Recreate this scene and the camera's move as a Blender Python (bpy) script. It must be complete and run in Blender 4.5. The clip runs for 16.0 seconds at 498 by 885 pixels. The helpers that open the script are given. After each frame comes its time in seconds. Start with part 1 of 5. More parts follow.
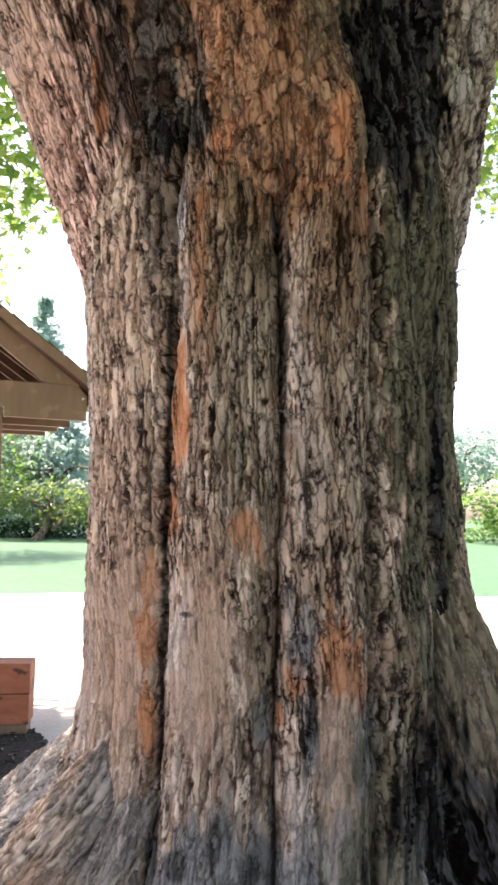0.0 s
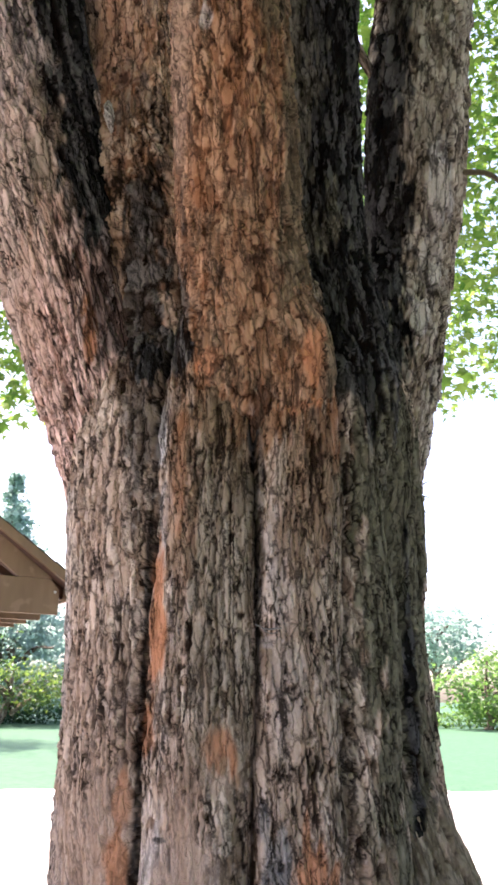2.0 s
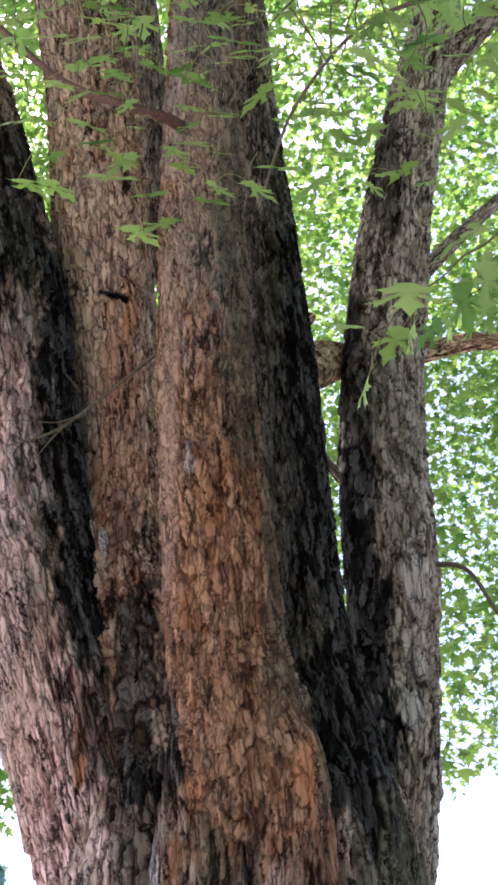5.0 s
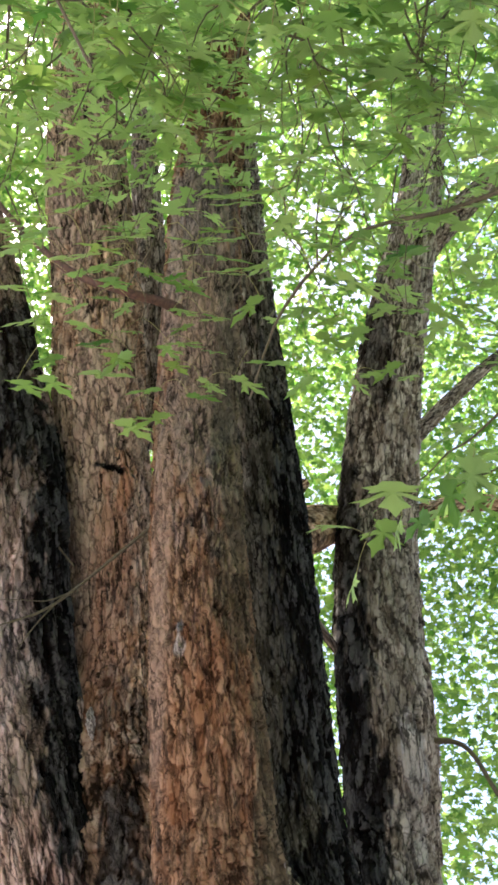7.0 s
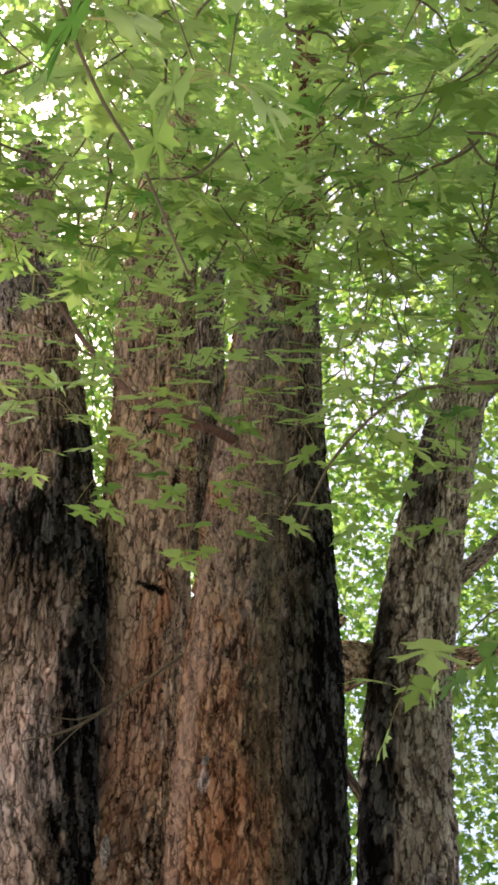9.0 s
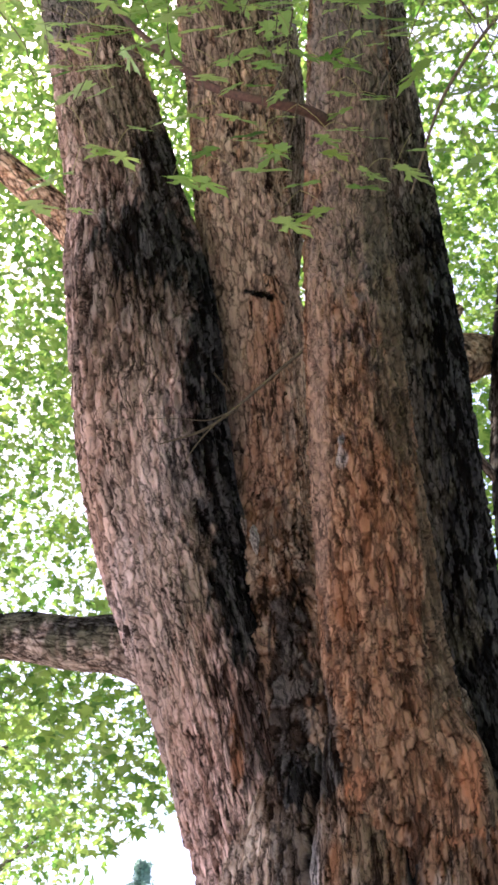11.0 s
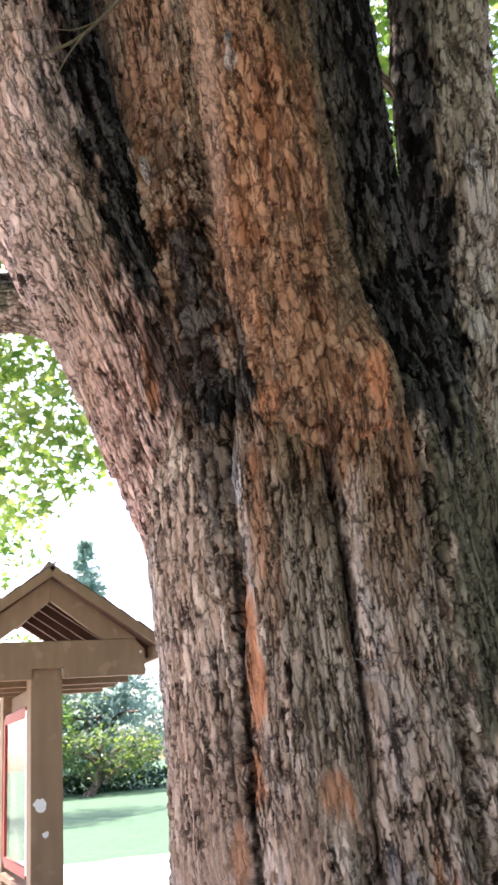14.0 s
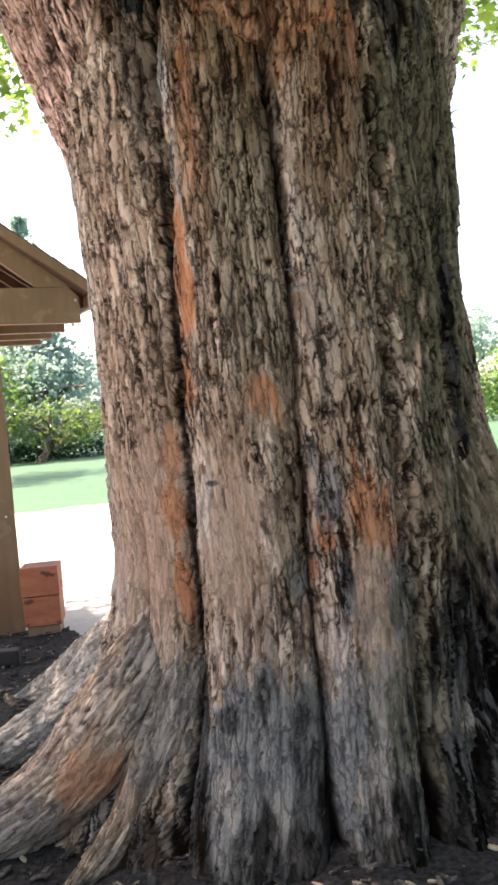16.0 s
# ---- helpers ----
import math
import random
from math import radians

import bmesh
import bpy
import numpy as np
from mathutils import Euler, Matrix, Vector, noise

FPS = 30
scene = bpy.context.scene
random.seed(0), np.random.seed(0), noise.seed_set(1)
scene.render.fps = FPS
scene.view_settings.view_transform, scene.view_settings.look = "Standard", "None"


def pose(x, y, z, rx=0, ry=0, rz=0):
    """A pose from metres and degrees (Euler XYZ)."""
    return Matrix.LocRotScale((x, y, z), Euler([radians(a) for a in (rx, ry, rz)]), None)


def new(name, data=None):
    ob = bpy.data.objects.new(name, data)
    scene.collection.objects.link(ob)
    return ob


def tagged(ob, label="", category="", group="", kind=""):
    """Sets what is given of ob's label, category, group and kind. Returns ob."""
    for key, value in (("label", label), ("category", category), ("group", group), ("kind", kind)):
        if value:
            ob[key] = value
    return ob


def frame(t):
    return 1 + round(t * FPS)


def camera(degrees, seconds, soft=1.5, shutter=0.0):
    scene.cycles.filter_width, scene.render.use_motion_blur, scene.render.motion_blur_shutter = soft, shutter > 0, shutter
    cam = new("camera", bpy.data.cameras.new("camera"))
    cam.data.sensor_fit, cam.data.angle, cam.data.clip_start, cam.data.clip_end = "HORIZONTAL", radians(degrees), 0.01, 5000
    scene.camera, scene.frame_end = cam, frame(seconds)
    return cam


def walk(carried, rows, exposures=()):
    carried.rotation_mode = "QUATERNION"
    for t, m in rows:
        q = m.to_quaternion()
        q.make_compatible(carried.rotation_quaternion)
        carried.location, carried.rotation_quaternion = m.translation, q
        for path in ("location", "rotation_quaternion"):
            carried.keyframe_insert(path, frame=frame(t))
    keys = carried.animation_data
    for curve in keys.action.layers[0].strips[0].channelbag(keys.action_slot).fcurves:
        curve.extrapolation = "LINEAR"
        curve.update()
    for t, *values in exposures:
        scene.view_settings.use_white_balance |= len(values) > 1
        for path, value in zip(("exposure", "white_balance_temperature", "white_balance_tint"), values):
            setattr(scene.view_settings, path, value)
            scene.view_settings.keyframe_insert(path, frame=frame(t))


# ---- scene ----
cam = camera(32.0, 16.0, soft=3.0)
# seconds, place, yaw, pitch, roll
ROWS = [
    (0.0, 0.000, 0.000, 1.461, -0.00, 4.79, -0.82),
    (0.5, -0.036, -0.052, 1.524, 0.11, 6.15, -1.95),
    (1.0, -0.032, -0.073, 1.536, -0.48, 9.06, -1.96),
    (1.5, -0.024, -0.095, 1.555, -1.17, 12.65, -1.75),
    (2.0, -0.029, -0.131, 1.578, -2.04, 16.34, -0.86),
    (2.5, -0.032, -0.186, 1.613, -1.16, 20.96, 0.69),
    (3.0, -0.028, -0.242, 1.649, -0.84, 25.99, 1.10),
    (3.5, -0.004, -0.283, 1.679, 0.20, 30.40, 2.08),
    (4.0, -0.002, -0.316, 1.698, -0.18, 33.96, 1.69),
    (4.2, -0.003, -0.321, 1.701, -0.53, 35.04, 1.85),
    (6.3, 0.009, -0.462, 1.800, -1.28, 44.85, 1.73),
    (6.5, 0.013, -0.471, 1.812, -0.89, 45.47, 1.93),
    (7.0, 0.032, -0.517, 1.841, -1.27, 48.14, 1.52),
    (7.5, 0.048, -0.569, 1.865, -1.49, 51.63, 1.26),
    (8.0, 0.049, -0.642, 1.877, -2.13, 54.60, 0.79),
    (8.5, 0.016, -0.700, 1.856, -2.63, 57.72, -2.67),
    (9.0, 0.001, -0.645, 1.833, -3.53, 55.60, -3.74),
    (9.5, -0.022, -0.568, 1.828, 0.53, 52.55, -5.20),
    (9.7, -0.035, -0.534, 1.822, 1.92, 51.06, -5.65),
    (11.8, -0.085, -0.208, 1.679, 6.47, 34.36, -1.17),
    (12.0, -0.084, -0.195, 1.675, 6.01, 33.51, -0.77),
    (12.5, -0.096, -0.165, 1.649, 6.06, 29.63, 0.48),
    (13.0, -0.103, -0.136, 1.617, 5.99, 26.14, 2.14),
    (13.5, -0.099, -0.100, 1.584, 4.80, 22.84, 4.14),
    (14.0, -0.091, -0.069, 1.563, 3.64, 19.45, 4.67),
    (14.5, -0.077, -0.033, 1.523, 2.49, 15.02, 3.63),
    (15.0, -0.071, -0.027, 1.466, 1.64, 10.76, 3.68),
    (15.5, -0.068, 0.001, 1.402, 1.07, 5.21, 4.31),
    (16.0, -0.069, 0.028, 1.331, -0.12, -1.56, 5.04),
]
EXPOSURES = [(0.0, 1.93, 7250, 25), (2.0, 1.95, 6700, 27), (4.0, 1.83, 6050, 32), (6.5, 1.83, 6150, 24), (7.5, 1.80, 6800, 19), (8.5, 1.36, 7400, 15), (9.5, 1.48, 6500, 36), (12.0, 1.76, 6350, 31), (14.0, 1.97, 6700, 28), (15.0, 1.98, 6900, 25), (16.0, 1.85, 7400, 23)]
walk(cam, [(t, pose(x, y, z, 90 + pitch, roll, yaw)) for t, x, y, z, yaw, pitch, roll in ROWS], EXPOSURES)

# Light and sky.
world = bpy.data.worlds.new("world")
scene.world = world
world.use_nodes = True
wn, wl = world.node_tree.nodes, world.node_tree.links
SUN_AZ, SUN_EL = radians(-48), radians(58)      # behind the tree and a little to the left of it
sky = wn.new("ShaderNodeTexSky")
sky.sky_type, sky.sun_disc = "NISHITA", False
sky.sun_elevation, sky.sun_rotation = SUN_EL, SUN_AZ
sky.air_density, sky.dust_density = 1.0, 2.5
wl.new(sky.outputs["Color"], wn["Background"].inputs["Color"])
wn["Background"].inputs["Strength"].default_value = 0.15
sun = new("sun", bpy.data.lights.new("sun", "SUN"))
sun.data.energy, sun.data.angle, sun.data.color = 5.0, radians(0.6), (1.0, 0.95, 0.86)
SUN_WAY = Vector((math.sin(SUN_AZ) * math.cos(SUN_EL), math.cos(SUN_AZ) * math.cos(SUN_EL), math.sin(SUN_EL)))
sun.rotation_euler = SUN_WAY.to_track_quat("Z", "Y").to_euler()


# ---------------------------------------------------------------- materials
def material(name, build):
    m = bpy.data.materials.new(name)
    m.use_nodes = True
    t = m.node_tree
    bsdf = t.nodes["Principled BSDF"]
    build(t, bsdf)
    return m


def node(t, kind, **inputs):
    n = t.nodes.new(kind)
    for key, value in inputs.items():
        n.inputs[key.replace("_", " ")].default_value = value
    return n


def noise_node(t, coord, scale, detail=4.0, rough=0.55, stretch=None):
    n = node(t, "ShaderNodeTexNoise", Scale=scale, Detail=detail, Roughness=rough)
    if stretch:
        m = t.nodes.new("ShaderNodeMapping")
        m.inputs["Scale"].default_value = stretch
        t.links.new(coord, m.inputs["Vector"])
        coord = m.outputs["Vector"]
    t.links.new(coord, n.inputs["Vector"])
    return n.outputs["Fac"]


def ramp(t, fac, *stops):
    r = t.nodes.new("ShaderNodeValToRGB")
    e = r.color_ramp.elements
    while len(e) < len(stops):
        e.new(0.5)
    for el, (p, c) in zip(e, stops):
        el.position = p
        el.color = (*c, 1.0) if len(c) == 3 else c
    t.links.new(fac, r.inputs["Fac"])
    return r.outputs["Color"]


def mix(t, fac, a, b, blend="MIX"):
    m = t.nodes.new("ShaderNodeMix")
    m.data_type, m.blend_type = "RGBA", blend
    for sock, v in ((m.inputs[0], fac), (m.inputs[6], a), (m.inputs[7], b)):
        if isinstance(v, bpy.types.NodeSocket):
            t.links.new(v, sock)
        elif isinstance(v, (int, float)):
            sock.default_value = v
        else:
            sock.default_value = (*v, 1.0)
    return m.outputs[2]


def mathn(t, op, a, b=0.5, clamp=False):
    m = t.nodes.new("ShaderNodeMath")
    m.operation, m.use_clamp = op, clamp
    for sock, v in zip(m.inputs, (a, b)):
        if isinstance(v, bpy.types.NodeSocket):
            t.links.new(v, sock)
        else:
            sock.default_value = v
    return m.outputs[0]


def attr(t, name):
    n = t.nodes.new("ShaderNodeAttribute")
    n.attribute_name = name
    return n.outputs["Fac"]


def bump(t, bsdf, height, strength, distance):
    b = node(t, "ShaderNodeBump", Strength=strength, Distance=distance)
    t.links.new(height, b.inputs["Height"])
    t.links.new(b.outputs["Normal"], bsdf.inputs["Normal"])


def coords(t, which="Object"):
    return t.nodes.new("ShaderNodeTexCoord").outputs[which]


def bark_material(name, low, mid, high, grey=(0.34, 0.31, 0.29), crack=1.0, speckle=0.65, grain_size=(23.0, 0.15), plates=(30.0, 0.24, 0.45), net_share=0.75):
    """Bark: flakes that differ from one another, browner bark darkened with painted crevice shade in the gaps,
    weathered grey crests, rubbed orange patches, grey-green lichen, black slime stains and painted shade. The patches'
    shapes are attributes of the mesh."""
    def build(t, bsdf):
        grain = t.nodes.new("ShaderNodeAttribute")
        grain.attribute_name = "grain"
        co = grain.outputs["Vector"]
        fine = noise_node(t, co, 150, 5, 0.72, (1, 1, 0.40))
        big = noise_node(t, co, 2.3, 3)
        blotch = noise_node(t, co, 9, 4, 0.6, (1, 1, 0.45))
        medium = noise_node(t, co, 26, 6, 0.70, (1, 1, 0.24))
        warp = node(t, "ShaderNodeVectorMath")
        warp.operation = "MULTIPLY_ADD"
        wob = node(t, "ShaderNodeTexNoise", Scale=24.0, Detail=4.0, Roughness=0.65)
        t.links.new(co, wob.inputs["Vector"])
        t.links.new(wob.outputs["Color"], warp.inputs[0])
        warp.inputs[1].default_value = (0.03, 0.03, 0.10)
        t.links.new(co, warp.inputs[2])

        def rise(value, lo, hi):
            m = node(t, "ShaderNodeMapRange")
            m.interpolation_type = "SMOOTHSTEP"
            t.links.new(value, m.inputs["Value"])
            m.inputs["From Min"].default_value, m.inputs["From Max"].default_value = lo, hi
            return m.outputs["Result"]

        def furrows(scale, flat):
            n = noise_node(t, warp.outputs[0], scale, 2.0, 0.5, (1, 1, flat))
            return mathn(t, "ABSOLUTE", mathn(t, "SUBTRACT", n, 0.5))
        long1, long2 = furrows(grain_size[0], grain_size[1]), furrows(grain_size[0] * 2.1, grain_size[1] * 1.25)
        stretch = t.nodes.new("ShaderNodeMapping")
        stretch.inputs["Scale"].default_value = (1, 1, plates[1])
        t.links.new(warp.outputs[0], stretch.inputs["Vector"])
        net = node(t, "ShaderNodeTexVoronoi", Scale=plates[0])
        net.feature = "DISTANCE_TO_EDGE"
        tile = node(t, "ShaderNodeTexVoronoi", Scale=plates[0])
        for v in (net, tile):
            t.links.new(stretch.outputs["Vector"], v.inputs["Vector"])
        tone = t.nodes.new("ShaderNodeSeparateColor")
        t.links.new(tile.outputs["Color"], tone.inputs[0])
        cell = tone.outputs[0]
        shut = mathn(t, "MULTIPLY", rise(medium, 0.62, 0.44), 0.16)             # where cracks close up
        edge = mathn(t, "ADD", net.outputs["Distance"], mathn(t, "MULTIPLY", shut, plates[2]))
        wide1 = mathn(t, "ADD", long1, mathn(t, "MULTIPLY", rise(blotch, 0.60, 0.42), 0.045))
        wide2 = mathn(t, "ADD", long2, mathn(t, "MULTIPLY", shut, 0.55))
        split = mathn(t, "SUBTRACT", 1.0, mathn(t, "MULTIPLY", mathn(t, "MULTIPLY", rise(wide1, 0.008, 0.050), mathn(t, "ADD", 0.25, mathn(t, "MULTIPLY", rise(wide2, 0.004, 0.045), 0.75))), mathn(t, "ADD", 1 - net_share, mathn(t, "MULTIPLY", rise(edge, 0.02, 0.15), net_share))))
        split = mathn(t, "MULTIPLY", split, mathn(t, "SUBTRACT", 1.0, mathn(t, "MULTIPLY", attr(t, "calm"), 0.55)))
        crest = mathn(t, "MULTIPLY", mathn(t, "MULTIPLY", rise(wide1, 0.0, 0.11), rise(wide2, -0.03, 0.10)), rise(edge, -0.05, 0.22))
        crest = mathn(t, "MAXIMUM", crest, mathn(t, "MULTIPLY", attr(t, "calm"), 0.62))
        c = ramp(t, attr(t, "plate"), (0.15, low), (0.45, mid), (0.88, high))
        c = mix(t, mathn(t, "MULTIPLY", ramp(t, medium, (0.47, (0, 0, 0)), (0.66, (1, 1, 1))), 0.6), c, grey)
        c = mix(t, ramp(t, big, (0.45, (0, 0, 0)), (0.72, (0.3, 0.3, 0.3))), c, (0.20, 0.155, 0.10))
        c = mix(t, 1.0, c, mix(t, blotch, (0.72, 0.70, 0.68), (1.32, 1.33, 1.34)), "MULTIPLY")
        c = mix(t, 0.45, c, mix(t, cell, (0.72, 0.70, 0.68), (1.28, 1.29, 1.30)), "MULTIPLY")
        c = mix(t, 0.8, c, mix(t, crest, (0.58, 0.55, 0.53), (1.30, 1.31, 1.33)), "MULTIPLY")
        c = mix(t, attr(t, "pale"), c, mix(t, fine, (0.36, 0.318, 0.295), (0.58, 0.525, 0.49)))
        c = mix(t, mathn(t, "MULTIPLY", attr(t, "tan"), 0.85), c, mix(t, medium, (0.255, 0.150, 0.098), (0.50, 0.345, 0.255)))
        c = mix(t, attr(t, "warm"), c, ramp(t, attr(t, "plate"), (0.15, (0.060, 0.021, 0.010)), (0.45, (0.130, 0.060, 0.029)), (0.88, (0.275, 0.160, 0.094))))
        c = mix(t, mathn(t, "MULTIPLY", attr(t, "worn"), 0.92), c, mix(t, medium, (0.36, 0.122, 0.056), (0.55, 0.268, 0.142)))
        c = mix(t, attr(t, "lichen"), c, mix(t, fine, (0.066, 0.073, 0.076), (0.245, 0.256, 0.258)))
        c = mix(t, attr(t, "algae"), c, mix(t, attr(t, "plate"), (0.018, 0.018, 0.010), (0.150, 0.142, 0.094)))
        c = mix(t, mathn(t, "MULTIPLY", attr(t, "stain_shade"), 1.12, True), c, ramp(t, attr(t, "plate"), (0.25, (0.002, 0.002, 0.002)), (0.55, (0.014, 0.013, 0.012)), (0.92, (0.098, 0.092, 0.086))))
        # Cracks and gaps go near black: crevice shade put into the bark's colour.
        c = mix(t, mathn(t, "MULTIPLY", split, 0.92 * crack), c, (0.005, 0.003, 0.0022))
        c = mix(t, mathn(t, "MULTIPLY", attr(t, "inner_shade"), 0.95), c, mix(t, 0.85, c, (0.009, 0.005, 0.0035)))
        c = mix(t, speckle, c, mix(t, fine, (0.52, 0.52, 0.52), (1.44, 1.42, 1.40)), "MULTIPLY")
        t.links.new(c, bsdf.inputs["Base Color"])
        bsdf.inputs["Roughness"].default_value = 0.88
        bsdf.inputs["Specular IOR Level"].default_value = 0.0
        high_low = mathn(t, "ADD", mathn(t, "ADD", mathn(t, "MULTIPLY", fine, 0.25), mathn(t, "MULTIPLY", medium, 0.5)), mathn(t, "MULTIPLY", cell, 0.35))
        bump(t, bsdf, mathn(t, "ADD", high_low, mathn(t, "MULTIPLY", crest, 1.0)), 1.0, 0.010)
    return material(name, build)


def leaf_material(name, dark, light, thin, thin2=None):
    def build(t, bsdf):
        co = coords(t)
        rnd = t.nodes.new("ShaderNodeNewGeometry").outputs["Random Per Island"]
        who = t.nodes.new("ShaderNodeObjectInfo").outputs["Random"]
        v = mathn(t, "FRACT", mathn(t, "ADD", rnd, who))
        c = mix(t, v, dark, light)
        c = mix(t, mathn(t, "MULTIPLY", noise_node(t, co, 40, 3), 0.35), c, (0.02, 0.06, 0.01))
        t.links.new(c, bsdf.inputs["Base Color"])
        bsdf.inputs["Roughness"].default_value = 0.45
        bsdf.inputs["Specular IOR Level"].default_value = 0.35
        tr = t.nodes.new("ShaderNodeBsdfTranslucent")
        t.links.new(mix(t, v, thin, thin2 or tuple(min(1, 1.35 * k) for k in thin)), tr.inputs["Color"])
        ms = t.nodes.new("ShaderNodeMixShader")
        ms.inputs[0].default_value = 0.5
        t.links.new(bsdf.outputs[0], ms.inputs[1])
        t.links.new(tr.outputs[0], ms.inputs[2])
        t.links.new(ms.outputs[0], t.nodes["Material Output"].inputs["Surface"])
    return material(name, build)


def rough_material(name, a, b, scale, roughness=0.8, detail=5, relief=0.3, distance=0.01, stretch=None, spots=None, vary=0.0, gloss=0.4):
    def build(t, bsdf):
        co = coords(t)
        n = noise_node(t, co, scale, detail, 0.6, stretch)
        c = ramp(t, n, (0.3, a), (0.7, b))
        big = noise_node(t, co, scale * 0.13, 3)
        c = mix(t, 0.45, c, mix(t, big, (0.6, 0.6, 0.6), (1.4, 1.4, 1.4)), "MULTIPLY")
        if vary:
            who = t.nodes.new("ShaderNodeObjectInfo").outputs["Random"]
            isl = t.nodes.new("ShaderNodeNewGeometry").outputs["Random Per Island"]
            v = mathn(t, "FRACT", mathn(t, "ADD", who, isl))
            c = mix(t, vary, c, mix(t, v, (0.35, 0.35, 0.35), (1.7, 1.65, 1.6)), "MULTIPLY")
        if spots:
            s = noise_node(t, co, scale * 0.5, 2)
            c = mix(t, ramp(t, s, (0.60, (0, 0, 0)), (0.66, (1, 1, 1))), c, spots)
        t.links.new(c, bsdf.inputs["Base Color"])
        bsdf.inputs["Roughness"].default_value = roughness
        bsdf.inputs["Specular IOR Level"].default_value = gloss
        bump(t, bsdf, n, relief, distance)
    return material(name, build)


BARK_TRUNK = bark_material("bark_trunk", (0.098, 0.057, 0.038), (0.245, 0.164, 0.114), (0.51, 0.395, 0.312), (0.48, 0.388, 0.335))
BARK_PLATY = bark_material("bark_platy", (0.120, 0.046, 0.020), (0.370, 0.192, 0.105), (0.72, 0.485, 0.335), (0.58, 0.400, 0.300), 1.0, 0.55, (19.0, 0.15), (24.0, 0.36, 0.40), 0.60)
BARK_FRONT = bark_material("bark_front", (0.066, 0.023, 0.010), (0.148, 0.065, 0.031), (0.312, 0.175, 0.102), (0.248, 0.160, 0.116), 0.85, 0.55, (21.0, 0.16), (25.0, 0.42, 0.45), 0.55)
BARK_PINK = bark_material("bark_pink", (0.110, 0.053, 0.040), (0.305, 0.176, 0.134), (0.62, 0.425, 0.362), (0.55, 0.395, 0.345))
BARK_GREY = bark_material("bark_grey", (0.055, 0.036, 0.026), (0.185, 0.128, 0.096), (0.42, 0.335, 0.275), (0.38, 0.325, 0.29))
BARK_OUTER = bark_material("bark_outer", (0.058, 0.041, 0.029), (0.225, 0.166, 0.125), (0.50, 0.420, 0.345), (0.45, 0.390, 0.340), 0.92, 0.6, (17.0, 0.15), (24.0, 0.32, 0.40), 0.70)
BARK_ROOT = bark_material("bark_root", (0.130, 0.108, 0.092), (0.270, 0.232, 0.200), (0.46, 0.410, 0.365), (0.42, 0.385, 0.355), 0.75, 0.6, (30.0, 0.34), (36.0, 0.45, 0.9))
TWIG = rough_material("twig", (0.070, 0.052, 0.030), (0.150, 0.115, 0.066), 60, 0.75)
TWIG_RED = rough_material("twig_red", (0.045, 0.022, 0.014), (0.135, 0.062, 0.038), 50, 0.8, 5, 0.6, 0.004)
PETIOLE = rough_material("petiole", (0.25, 0.24, 0.08), (0.36, 0.30, 0.12), 30, 0.5)
LEAF = leaf_material("leaf", (0.060, 0.130, 0.024), (0.170, 0.230, 0.045), (0.11, 0.30, 0.040), (0.44, 0.62, 0.130))
LEAF_NEAR = leaf_material("leaf_near", (0.245, 0.365, 0.115), (0.385, 0.490, 0.195), (0.26, 0.45, 0.08), (0.42, 0.57, 0.14))
LEAF_FAR = leaf_material("leaf_far", (0.050, 0.115, 0.045), (0.13, 0.22, 0.07), (0.16, 0.30, 0.07))
# Darker, bluer leaf: the backlit crown's shade put into its colour.
LEAF_SHADED = leaf_material("leaf_shaded", (0.040, 0.085, 0.045), (0.085, 0.150, 0.070), (0.10, 0.20, 0.05), (0.24, 0.34, 0.06))
LEAF_HEDGE = leaf_material("leaf_hedge", (0.012, 0.045, 0.025), (0.03, 0.085, 0.04), (0.03, 0.09, 0.03))
# Paled beyond the needles' own green to carry distance haze.
NEEDLE_HAZED = leaf_material("needle_hazed", (0.25, 0.36, 0.325), (0.36, 0.48, 0.43), (0.36, 0.50, 0.42))
MULCH = rough_material("mulch", (0.010, 0.0095, 0.010), (0.058, 0.053, 0.053), 45, 0.9, 6, 0.9, 0.02, gloss=0.05)
CHIP = rough_material("chip", (0.020, 0.018, 0.018), (0.095, 0.085, 0.080), 60, 0.9, 4, 0.5, 0.004, None, (0.26, 0.215, 0.175), 0.85, 0.05)
DRY_LEAF = rough_material("dry_leaf", (0.22, 0.16, 0.10), (0.42, 0.34, 0.24), 30, 0.7, 3, 0.4, 0.003, None, None, 0.5)
LAWN = rough_material("lawn", (0.026, 0.085, 0.038), (0.055, 0.145, 0.068), 5.0, 0.9, 8, 0.6, 0.03)
GRAVEL = rough_material("gravel", (0.36, 0.345, 0.32), (0.47, 0.45, 0.42), 40, 0.9, 6, 0.4, 0.01)
TAN_PAINT = rough_material("tan_paint", (0.200, 0.125, 0.068), (0.245, 0.158, 0.090), 14, 0.65, 5, 0.12, 0.004, (1, 1, 0.15), (0.265, 0.175, 0.105))
DARK_BOARD = rough_material("dark_board", (0.075, 0.035, 0.020), (0.115, 0.055, 0.032), 18, 0.75, 5, 0.2, 0.004, (1, 0.2, 1))
SHINGLE = rough_material("shingle", (0.070, 0.058, 0.048), (0.145, 0.120, 0.095), 70, 0.9, 5, 0.6, 0.005, None, None, 0.4)
RED_PAINT = rough_material("red_paint", (0.28, 0.035, 0.022), (0.36, 0.055, 0.035), 18, 0.5, 4, 0.1, 0.003)
RED_STAIN = rough_material("red_stain", (0.310, 0.088, 0.040), (0.43, 0.150, 0.075), 16, 0.7, 5, 0.3, 0.004, (0.3, 1, 1), (0.10, 0.036, 0.020))
